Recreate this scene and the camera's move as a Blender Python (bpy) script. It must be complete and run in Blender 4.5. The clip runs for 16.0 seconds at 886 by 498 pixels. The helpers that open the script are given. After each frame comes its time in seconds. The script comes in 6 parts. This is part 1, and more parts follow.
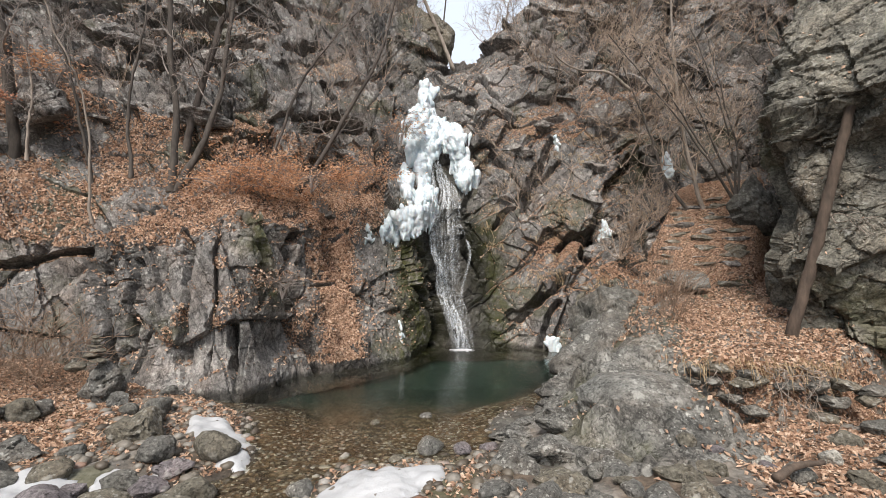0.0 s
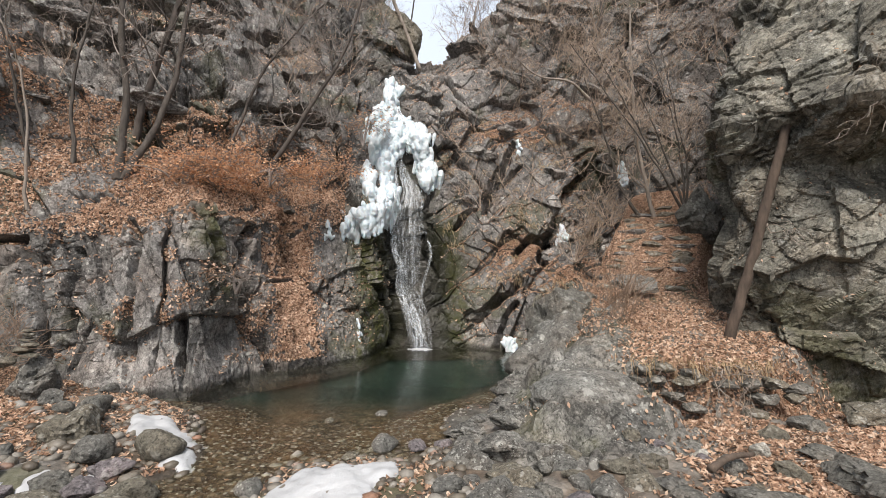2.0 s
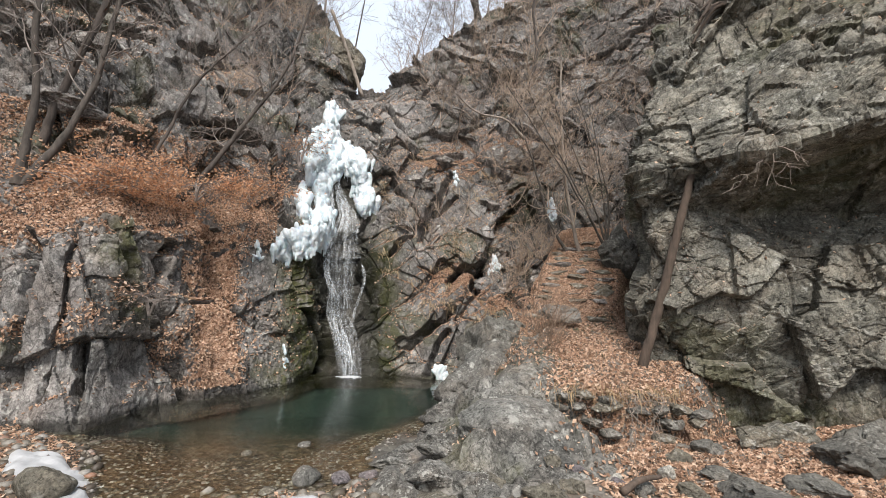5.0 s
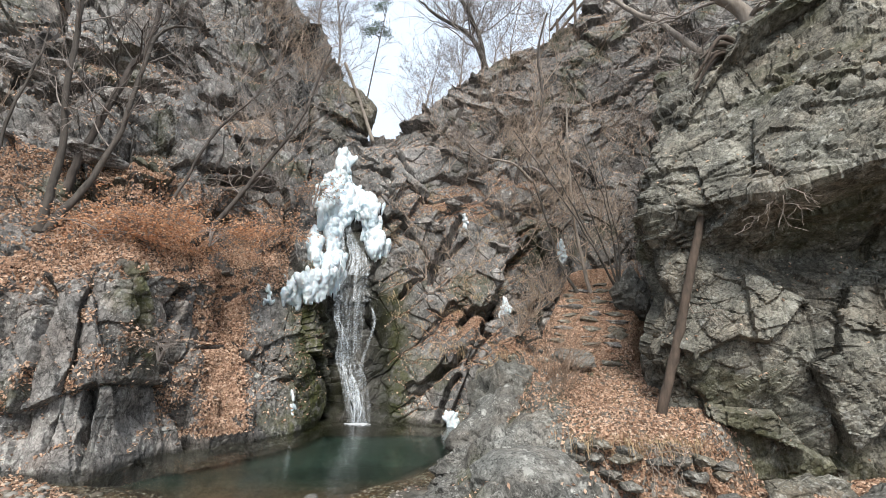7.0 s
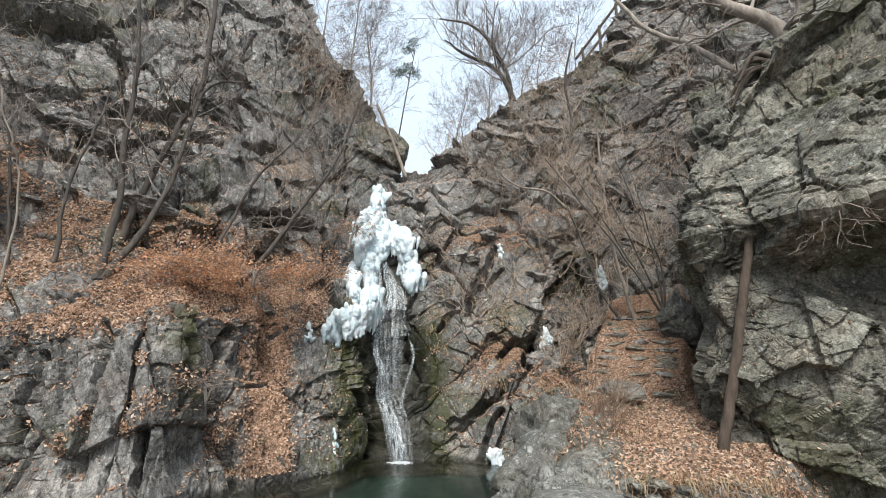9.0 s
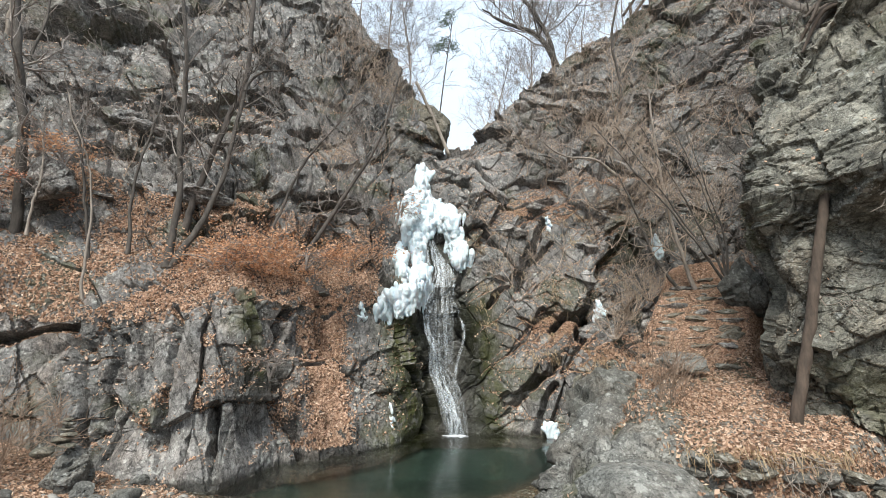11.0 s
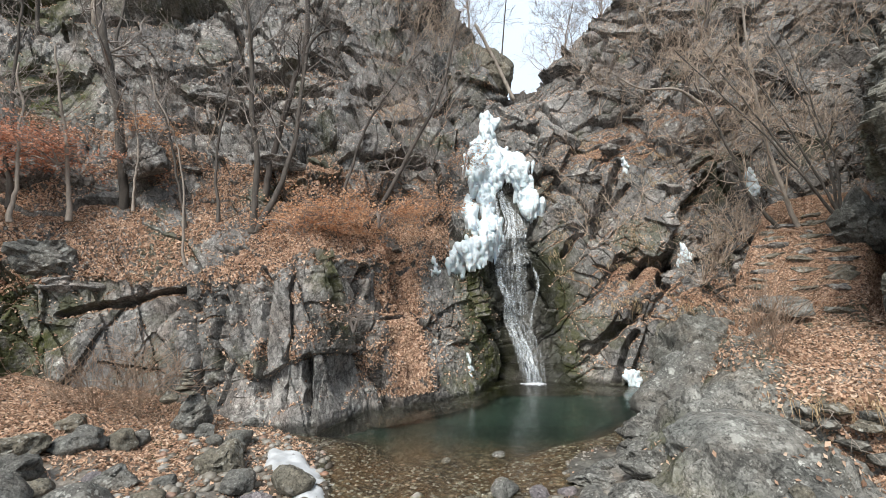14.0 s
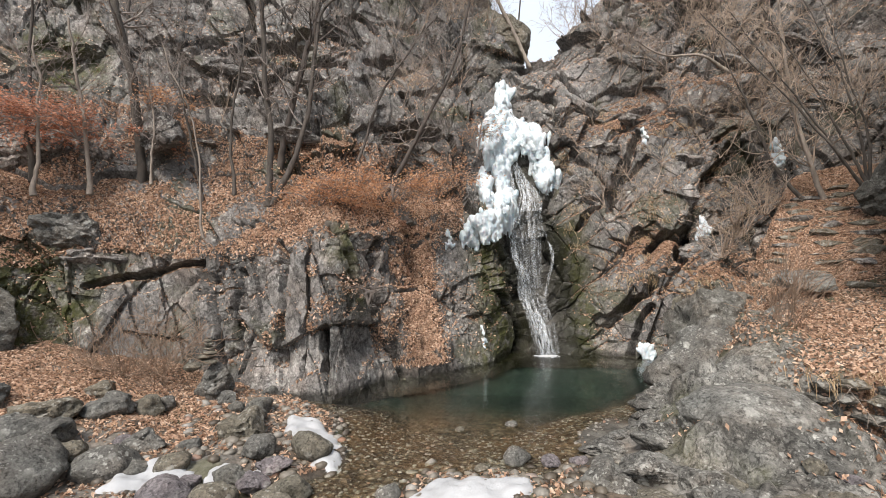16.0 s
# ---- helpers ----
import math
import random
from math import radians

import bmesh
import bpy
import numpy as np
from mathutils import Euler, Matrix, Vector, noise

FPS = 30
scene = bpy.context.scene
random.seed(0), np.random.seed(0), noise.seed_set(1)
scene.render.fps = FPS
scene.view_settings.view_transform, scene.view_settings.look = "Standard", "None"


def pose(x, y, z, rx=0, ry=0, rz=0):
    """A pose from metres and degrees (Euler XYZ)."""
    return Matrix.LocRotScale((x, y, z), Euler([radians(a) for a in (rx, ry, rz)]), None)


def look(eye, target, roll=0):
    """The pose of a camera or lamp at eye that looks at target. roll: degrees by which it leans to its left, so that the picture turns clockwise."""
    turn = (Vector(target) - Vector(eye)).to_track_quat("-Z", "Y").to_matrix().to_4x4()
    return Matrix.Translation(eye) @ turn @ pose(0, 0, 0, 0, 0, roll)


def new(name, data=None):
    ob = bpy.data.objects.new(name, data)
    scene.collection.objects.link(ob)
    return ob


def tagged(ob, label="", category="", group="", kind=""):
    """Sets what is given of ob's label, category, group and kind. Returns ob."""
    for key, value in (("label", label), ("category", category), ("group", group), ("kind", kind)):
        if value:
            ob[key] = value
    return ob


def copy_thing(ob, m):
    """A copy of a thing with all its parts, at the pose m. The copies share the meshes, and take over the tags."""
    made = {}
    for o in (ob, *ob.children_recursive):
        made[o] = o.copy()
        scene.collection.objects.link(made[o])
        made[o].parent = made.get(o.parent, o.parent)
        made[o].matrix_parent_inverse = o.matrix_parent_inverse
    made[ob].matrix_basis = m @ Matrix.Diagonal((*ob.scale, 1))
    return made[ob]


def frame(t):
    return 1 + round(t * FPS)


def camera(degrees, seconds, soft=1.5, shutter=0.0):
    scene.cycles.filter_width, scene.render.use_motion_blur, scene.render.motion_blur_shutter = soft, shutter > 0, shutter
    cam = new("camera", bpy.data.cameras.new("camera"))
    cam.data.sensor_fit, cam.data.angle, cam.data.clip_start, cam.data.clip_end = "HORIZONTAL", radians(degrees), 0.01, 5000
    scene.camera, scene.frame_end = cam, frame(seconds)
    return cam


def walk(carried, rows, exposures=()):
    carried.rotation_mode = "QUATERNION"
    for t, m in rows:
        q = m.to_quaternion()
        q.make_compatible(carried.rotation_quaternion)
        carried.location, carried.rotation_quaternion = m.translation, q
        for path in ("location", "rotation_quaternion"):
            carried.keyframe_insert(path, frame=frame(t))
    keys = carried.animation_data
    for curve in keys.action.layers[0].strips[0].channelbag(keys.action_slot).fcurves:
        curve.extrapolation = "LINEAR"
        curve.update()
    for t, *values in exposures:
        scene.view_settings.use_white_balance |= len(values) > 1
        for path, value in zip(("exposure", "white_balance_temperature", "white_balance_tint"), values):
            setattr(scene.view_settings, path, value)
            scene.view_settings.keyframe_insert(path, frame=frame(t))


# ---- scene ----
cam = camera(88.8, 16.0, soft=0.4)
PATH = [
    (0.0, 0.0, 0.0, 1.7, 92.14, 0.5, -0.03),
    (0.5, -0.002, 0.003, 1.692, 92.1, 0.31, -0.75),
    (1.0, 0.003, -0.007, 1.688, 91.98, -0.06, -1.9),
    (1.5, 0.031, -0.012, 1.681, 92.04, -0.45, -3.16),
    (2.0, 0.011, -0.018, 1.669, 92.29, -0.94, -4.96),
    (2.5, 0.008, -0.029, 1.666, 92.57, -1.45, -7.1),
    (3.0, 0.012, -0.037, 1.67, 92.77, -1.9, -9.46),
    (3.5, 0.011, -0.045, 1.665, 93.09, -2.32, -11.66),
    (4.0, 0.008, -0.055, 1.666, 93.76, -2.73, -13.32),
    (6.5, 0.027, -0.069, 1.688, 99.87, -2.54, -12.59),
    (7.0, 0.011, -0.071, 1.696, 101.07, -2.39, -11.97),
    (7.5, -0.007, -0.063, 1.7, 102.4, -2.1, -11.1),
    (8.0, -0.016, -0.063, 1.717, 103.49, -1.8, -9.93),
    (8.5, -0.016, -0.064, 1.724, 104.38, -1.47, -8.69),
    (9.0, -0.011, -0.062, 1.721, 104.83, -1.1, -7.18),
    (11.5, 0.027, -0.005, 1.712, 100.98, 0.55, 1.33),
    (12.0, 0.011, 0.01, 1.717, 100.22, 1.19, 3.58),
    (12.5, 0.006, 0.021, 1.73, 99.68, 1.59, 5.68),
    (13.0, 0.002, 0.03, 1.731, 99.06, 1.72, 7.1),
    (13.5, 0.002, 0.031, 1.727, 97.8, 1.76, 7.81),
    (14.0, -0.005, 0.047, 1.723, 96.09, 1.77, 8.37),
    (14.5, -0.011, 0.052, 1.728, 94.56, 1.79, 8.97),
    (15.0, -0.013, 0.052, 1.728, 93.62, 1.7, 9.49),
    (15.5, -0.006, 0.055, 1.726, 93.07, 1.62, 9.9),
    (16.0, -0.003, 0.056, 1.724, 92.73, 1.56, 10.18),
]
walk(cam, [(t, pose(*p)) for t, *p in PATH],
     [(0, 0.77, 6650, 12), (4, 0.74, 6620, 12), (6.5, 0.97, 6350, 9), (9, 0.86, 6250, 6), (11.5, 1.0, 6250, 5), (13.5, 0.95, 6270, 6), (16, 0.84, 6650, 12)])

# ---- light ----
world = bpy.data.worlds.new("world")
scene.world = world
world.use_nodes = True
wn, wl = world.node_tree.nodes, world.node_tree.links
sky = wn.new("ShaderNodeTexSky")
sky.sky_type, sky.sun_disc = "NISHITA", False
sky.sun_elevation, sky.sun_rotation = radians(51), radians(193)
sky.air_density, sky.dust_density, sky.ozone_density = 0.8, 6.0, 1.0
cloud = wn.new("ShaderNodeMix")
cloud.data_type = "RGBA"
cloud.inputs["Factor"].default_value = 0.72
cloud.inputs["B"].default_value = (8.3, 9.3, 10.6, 1)
wl.new(sky.outputs["Color"], cloud.inputs["A"])
wl.new(cloud.outputs["Result"], wn["Background"].inputs["Color"])
wn["Background"].inputs["Strength"].default_value = 0.083
sun = new("sun", bpy.data.lights.new("sun", "SUN"))
sun.data.energy, sun.data.angle, sun.data.color = 2.7, radians(16), (1.0, 0.95, 0.88)
sun.matrix_world = look((0, 0, 30), (4.5, 20, 4))



# ---- helpers for nodes and meshes ----
def material(name, build):
    m = bpy.data.materials.new(name)
    m.use_nodes = True
    n, l = m.node_tree.nodes, m.node_tree.links
    build(m, n, l, n["Principled BSDF"])
    return m


def noise_node(n, l, scale, detail=6, rough=0.6, stretch=(1, 1, 1), turn=(0, 0, 0), distortion=0.0):
    geo = n.new("ShaderNodeTexCoord")
    mp = n.new("ShaderNodeMapping")
    mp.inputs["Scale"].default_value = stretch
    mp.inputs["Rotation"].default_value = turn
    l.new(geo.outputs["Object"], mp.inputs["Vector"])
    t = n.new("ShaderNodeTexNoise")
    t.inputs["Scale"].default_value, t.inputs["Detail"].default_value = scale, detail
    t.inputs["Roughness"].default_value, t.inputs["Distortion"].default_value = rough, distortion
    l.new(mp.outputs["Vector"], t.inputs["Vector"])
    return t.outputs["Fac"]


def ramp(n, l, fac, stops):
    r = n.new("ShaderNodeValToRGB")
    e = r.color_ramp.elements
    while len(e) < len(stops):
        e.new(0.5)
    for k, (p, c) in enumerate(stops):
        e[k].position = p
        e[k].color = (*c, 1) if not isinstance(c, float) else (c, c, c, 1)
    l.new(fac, r.inputs["Fac"])
    return r.outputs["Color"]


def mix(n, l, fac, a, b, kind="MIX"):
    x = n.new("ShaderNodeMix")
    x.data_type, x.blend_type = "RGBA", kind
    for socket, v in (("Factor", fac), ("A", a), ("B", b)):
        if isinstance(v, (int, float)):
            x.inputs[socket].default_value = v
        elif isinstance(v, tuple):
            x.inputs[socket].default_value = (*v, 1)
        else:
            l.new(v, x.inputs[socket])
    return x.outputs["Result"]


def bump(n, l, height, strength, distance, prior=None):
    b = n.new("ShaderNodeBump")
    b.inputs["Strength"].default_value, b.inputs["Distance"].default_value = strength, distance
    l.new(height, b.inputs["Height"])
    if prior is not None:
        l.new(prior, b.inputs["Normal"])
    return b.outputs["Normal"]


def cells(n, l, scale, stretch, turn):
    """Fracture cells with crooked borders: a random value for each cell, and the distance to its border."""
    geo = n.new("ShaderNodeTexCoord")
    mp = n.new("ShaderNodeMapping")
    mp.inputs["Scale"].default_value, mp.inputs["Rotation"].default_value = stretch, turn
    l.new(geo.outputs["Object"], mp.inputs["Vector"])
    w = n.new("ShaderNodeTexNoise")
    w.inputs["Scale"].default_value, w.inputs["Detail"].default_value = scale * 1.6, 4
    l.new(mp.outputs["Vector"], w.inputs["Vector"])
    add = n.new("ShaderNodeVectorMath")
    add.operation = "MULTIPLY_ADD"
    add.inputs[1].default_value = (0.55 / scale,) * 3
    l.new(w.outputs["Color"], add.inputs[0])
    l.new(mp.outputs["Vector"], add.inputs[2])
    out = []
    for feature in ("F1", "DISTANCE_TO_EDGE"):
        v = n.new("ShaderNodeTexVoronoi")
        v.feature = feature
        v.inputs["Scale"].default_value = scale
        l.new(add.outputs[0], v.inputs["Vector"])
        out.append(v)
    sep = n.new("ShaderNodeSeparateColor")
    l.new(out[0].outputs["Color"], sep.inputs["Color"])
    return sep.outputs["Red"], out[1].outputs["Distance"]


def attribute(n, name):
    a = n.new("ShaderNodeAttribute")
    a.attribute_name = name
    return a.outputs["Fac"]


def rock_material(name, dark, mid, light, stain, lichen=0.45, moss=True, stretch=(1, 1, 1), turn=(0, 0, 0), rough=0.86):
    def build(m, n, l, p):
        big = noise_node(n, l, 0.55, 5, 0.6, stretch, turn)
        medium = noise_node(n, l, 3.2, 10, 0.74, stretch, turn)
        grain = noise_node(n, l, 17, 5, 0.7, stretch, turn)
        fine = noise_node(n, l, 110, 3, 0.7)
        between = lambda a, b, f: tuple(u + (v - u) * f for u, v in zip(a, b))
        c = ramp(n, l, medium, [(0.28, between(mid, dark, 0.65)), (0.5, mid), (0.74, between(mid, light, 0.55))])
        c = mix(n, l, ramp(n, l, big, [(0.53, 0.0), (0.72, 0.4)]), c, stain)
        speck = ramp(n, l, grain, [(0.36, 0.72), (0.5, 1.0), (0.64, 1.24)])
        c = mix(n, l, 0.9, c, speck, "MULTIPLY")
        pits = noise_node(n, l, 26, 4, 0.65, (1, 1, 1), turn)
        c = mix(n, l, 0.55, c, ramp(n, l, pits, [(0.38, 0.3), (0.43, 1.0)]), "MULTIPLY")
        streaks = noise_node(n, l, 1.1, 5, 0.65, (1, 1, 0.4), (0.1, 0.2, 0.7))
        c = mix(n, l, 0.9 if moss else 0.4, c, ramp(n, l, streaks, [(0.36, 0.5), (0.47, 0.95), (0.62, 1.12)]), "MULTIPLY")
        crisp = noise_node(n, l, 52, 6, 0.78, stretch, turn)
        c = mix(n, l, 0.85, c, ramp(n, l, crisp, [(0.35, 0.48), (0.5, 1.0), (0.65, 1.45)]), "MULTIPLY")
        tint = noise_node(n, l, 1.9, 4, 0.65, (1, 1, 1), (0.3, 0.8, 0.1))
        c = mix(n, l, 0.8, c, ramp(n, l, tint, [(0.34, (0.86, 0.9, 0.92)), (0.5, (1.0, 1.0, 1.0)), (0.66, (1.08, 1.0, 0.95))]), "MULTIPLY")
        hair = None
        for size, wide, seed_turn in ((1.5, 0.006, (0.3, 0.7, 0.2)), (4.2, 0.012, (1.1, 0.2, 0.9))):
            wander = noise_node(n, l, size, 7, 0.62, (1, 1, 0.7), seed_turn, 0.6)
            line = ramp(n, l, wander, [(0.5 - 2.2 * wide, 1.0), (0.5 - 0.4 * wide, 0.12), (0.5 + 0.4 * wide, 0.12), (0.5 + 2.2 * wide, 1.0)])
            hair = line if hair is None else mix(n, l, 1.0, hair, line, "MULTIPLY")
        c = mix(n, l, 0.55 if moss else 0.2, c, hair, "MULTIPLY")
        where = noise_node(n, l, 1.6, 4, 0.6, (1, 1, 1), (0.9, 0.1, 0.4))
        for size, cut in ((7.0, 0.34), (17.0, 0.36), (38.0, 0.34)):
            disc = n.new("ShaderNodeTexVoronoi")
            disc.inputs["Scale"].default_value = size
            geo = n.new("ShaderNodeTexCoord")
            warp = n.new("ShaderNodeVectorMath")
            warp.operation = "MULTIPLY_ADD"
            warp.inputs[1].default_value = (1.1 / size,) * 3
            rag = n.new("ShaderNodeTexNoise")
            rag.inputs["Scale"].default_value, rag.inputs["Detail"].default_value = size * 2.2, 5
            l.new(geo.outputs["Object"], rag.inputs["Vector"])
            l.new(rag.outputs["Color"], warp.inputs[0])
            l.new(geo.outputs["Object"], warp.inputs[2])
            l.new(warp.outputs[0], disc.inputs["Vector"])
            inside = ramp(n, l, disc.outputs["Distance"], [(cut - 0.10, lichen), (cut, 0.0)])
            inside = mix(n, l, 1.0, inside, ramp(n, l, where, [(0.44, 0.0), (0.56, 1.0)]), "MULTIPLY")
            tone = n.new("ShaderNodeSeparateColor")
            l.new(disc.outputs["Color"], tone.inputs["Color"])
            inside = mix(n, l, 1.0, inside, ramp(n, l, tone.outputs["Green"], [(0.45, 0.0), (0.75, 1.0)]), "MULTIPLY")
            c = mix(n, l, inside, c, (0.46, 0.46, 0.42))
        crack = None
        for size, turned, tone in ((1.1, turn, 0.14), (3.6, (turn[0] + 0.5, turn[1] - 0.3, 0.6), 0.16), (12.0, (0.2, turn[1] + 0.4, 1.3), 0.20)):
            cell, edge = cells(n, l, size, (stretch[0], stretch[1], stretch[2] * 0.8) if size < 10 else (1, 1, 1), turned)
            c = mix(n, l, 1.0, c, ramp(n, l, cell, [(0.0, 1.0 - tone * (1.0 if moss else 0.3)), (1.0, 1.0 + tone * (1.0 if moss else 0.3))]), "MULTIPLY")
            line = ramp(n, l, edge, [(0.0, 0.12), (0.014, 0.8), (0.03, 1.0)])
            c = mix(n, l, (0.4 if size < 3 else (0.22 if size < 10 else 0.15)) * (1.0 if moss else 0.12), c, line, "MULTIPLY")
            crack = line if crack is None else mix(n, l, 1.0, crack, line, "MULTIPLY")
        if moss:
            patch = noise_node(n, l, 4.5, 7, 0.75)
            add = n.new("ShaderNodeMath")
            add.operation = "MULTIPLY"
            l.new(attribute(n, "moss"), add.inputs[0])
            l.new(ramp(n, l, patch, [(0.36, 0.0), (0.52, 1.0)]), add.inputs[1])
            green = ramp(n, l, grain, [(0.3, (0.022, 0.03, 0.006)), (0.7, (0.085, 0.085, 0.022))])
            c = mix(n, l, add.outputs[0], c, green)
            wet = attribute(n, "wet")
            c = mix(n, l, wet, c, mix(n, l, 1.0, c, (0.27, 0.27, 0.25), "MULTIPLY"))
            rr = n.new("ShaderNodeMapRange")
            rr.inputs["To Min"].default_value, rr.inputs["To Max"].default_value = rough, 0.28
            l.new(wet, rr.inputs["Value"])
            l.new(rr.outputs["Result"], p.inputs["Roughness"])
        else:
            p.inputs["Roughness"].default_value = rough
        l.new(c, p.inputs["Base Color"])
        nn = bump(n, l, medium, 0.5, 0.03)
        nn = bump(n, l, crack, 0.3, 0.02, nn)
        nn = bump(n, l, hair, 0.4, 0.02, nn)
        nn = bump(n, l, grain, 0.8, 0.02, nn)
        nn = bump(n, l, crisp, 0.7, 0.008, nn)
        nn = bump(n, l, fine, 0.3, 0.004, nn)
        l.new(nn, p.inputs["Normal"])
        p.inputs["Specular IOR Level"].default_value = 0.35

    return material(name, build)


CLIFF = rock_material("cliff rock", (0.080, 0.074, 0.069), (0.196, 0.184, 0.172), (0.375, 0.360, 0.340), (0.200, 0.153, 0.114),
                      0.6, True, (1, 1, 0.8), (0.25, 0.2, 0))
OVERHANG = rock_material("overhang rock", (0.076, 0.072, 0.058), (0.192, 0.182, 0.150), (0.344, 0.330, 0.280), (0.165, 0.122, 0.078),
                         0.45, True, (1, 1, 0.9), (0.5, 0.1, 0))
def soil_build(m, n, l, p):
    big, medium = noise_node(n, l, 0.8, 5), noise_node(n, l, 5, 8, 0.7)
    gravel = n.new("ShaderNodeTexVoronoi")
    gravel.inputs["Scale"].default_value = 34
    geo = n.new("ShaderNodeTexCoord")
    l.new(geo.outputs["Object"], gravel.inputs["Vector"])
    sep = n.new("ShaderNodeSeparateColor")
    l.new(gravel.outputs["Color"], sep.inputs["Color"])
    rock = ramp(n, l, medium, [(0.3, (0.075, 0.07, 0.062)), (0.5, (0.16, 0.15, 0.132)), (0.7, (0.26, 0.25, 0.225))])
    earth = ramp(n, l, medium, [(0.3, (0.045, 0.03, 0.019)), (0.7, (0.14, 0.095, 0.06))])
    c = mix(n, l, ramp(n, l, big, [(0.42, 0.0), (0.58, 0.85)]), rock, earth)
    c = mix(n, l, 0.8, c, ramp(n, l, sep.outputs["Red"], [(0.0, 0.6), (1.0, 1.4)]), "MULTIPLY")
    c = mix(n, l, ramp(n, l, attribute(n, "moss"), [(0.2, 0.0), (0.5, 0.6)]), c, (0.06, 0.062, 0.02))
    c = mix(n, l, attribute(n, "wet"), c, mix(n, l, 1.0, c, (0.45, 0.45, 0.43), "MULTIPLY"))
    l.new(c, p.inputs["Base Color"])
    p.inputs["Roughness"].default_value = 0.85
    l.new(bump(n, l, gravel.outputs["Distance"], 0.5, 0.012, bump(n, l, medium, 0.8, 0.04)), p.inputs["Normal"])


GROUND = material("stony soil", soil_build)
SHORE_ROCK = rock_material("grey shore rock", (0.075, 0.072, 0.064), (0.165, 0.159, 0.143), (0.29, 0.28, 0.255), (0.165, 0.135, 0.09), 0.5, True)
SHORE_BOULDER = rock_material("pale grey boulder rock", (0.08, 0.078, 0.070), (0.165, 0.161, 0.146), (0.27, 0.265, 0.24), (0.14, 0.132, 0.09), 0.5, False)
BOULDER = rock_material("grey boulder rock", (0.060, 0.058, 0.052), (0.128, 0.124, 0.112), (0.216, 0.210, 0.192), (0.120, 0.110, 0.080), 0.5, False)
BROWN_BOULDER = rock_material("brownish boulder rock", (0.064, 0.058, 0.044), (0.144, 0.130, 0.101), (0.224, 0.206, 0.168), (0.112, 0.090, 0.050), 0.4, False)
PURPLE_BOULDER = rock_material("purplish slate rock", (0.080, 0.070, 0.072), (0.160, 0.142, 0.146), (0.240, 0.218, 0.221), (0.136, 0.104, 0.096), 0.25, False)
DARK_SLAB = rock_material("dark slab rock", (0.05, 0.048, 0.042), (0.13, 0.125, 0.11), (0.25, 0.24, 0.215), (0.12, 0.10, 0.05), 0.3, False)
PALE_STONE = rock_material("pale stone", (0.28, 0.27, 0.23), (0.42, 0.40, 0.35), (0.55, 0.53, 0.48), (0.35, 0.30, 0.22), 0.2, False)


def leaf_material(name, stops):
    def build(m, n, l, p):
        geo = n.new("ShaderNodeNewGeometry")
        c = ramp(n, l, geo.outputs["Random Per Island"], stops)
        g = noise_node(n, l, 60, 3)
        c = mix(n, l, 0.5, c, ramp(n, l, g, [(0.3, 0.6), (0.7, 1.3)]), "MULTIPLY")
        l.new(c, p.inputs["Base Color"])
        p.inputs["Roughness"].default_value = 0.62
        p.inputs["Specular IOR Level"].default_value = 0.3
        thin = n.new("ShaderNodeBsdfTranslucent")
        l.new(c, thin.inputs["Color"])
        both = n.new("ShaderNodeMixShader")
        both.inputs["Fac"].default_value = 0.4
        l.new(p.outputs["BSDF"], both.inputs[1])
        l.new(thin.outputs["BSDF"], both.inputs[2])
        l.new(both.outputs["Shader"], n["Material Output"].inputs["Surface"])

    return material(name, build)


LITTER = leaf_material("fallen oak leaves", [(0.0, (0.120, 0.076, 0.052)), (0.2, (0.30, 0.186, 0.124)), (0.5, (0.52, 0.34, 0.235)), (0.78, (0.68, 0.48, 0.345)), (1.0, (0.80, 0.63, 0.49))])
ORANGE = leaf_material("withered orange leaves", [(0.0, (0.36, 0.18, 0.10)), (0.35, (0.60, 0.33, 0.19)), (0.75, (0.75, 0.47, 0.29)), (1.0, (0.82, 0.58, 0.40))])
RUSSET = leaf_material("withered russet leaves", [(0.0, (0.26, 0.12, 0.075)), (0.4, (0.50, 0.235, 0.15)), (0.8, (0.64, 0.33, 0.22)), (1.0, (0.70, 0.42, 0.29))])
STRAW = leaf_material("dry straw", [(0.0, (0.22, 0.15, 0.08)), (0.5, (0.40, 0.29, 0.17)), (1.0, (0.55, 0.44, 0.29))])
NEEDLE = leaf_material("pine needles", [(0.0, (0.06, 0.08, 0.05)), (1.0, (0.14, 0.17, 0.11))])


def bark_material(name, dark, light):
    def build(m, n, l, p):
        a = noise_node(n, l, 14, 6, 0.7, (1, 1, 0.25))
        b = noise_node(n, l, 2.5, 4)
        c = ramp(n, l, a, [(0.3, dark), (0.7, light)])
        c = mix(n, l, 0.6, c, ramp(n, l, b, [(0.3, 0.6), (0.7, 1.25)]), "MULTIPLY")
        l.new(c, p.inputs["Base Color"])
        l.new(bump(n, l, a, 0.8, 0.02), p.inputs["Normal"])
        p.inputs["Roughness"].default_value = 0.9

    return material(name, build)


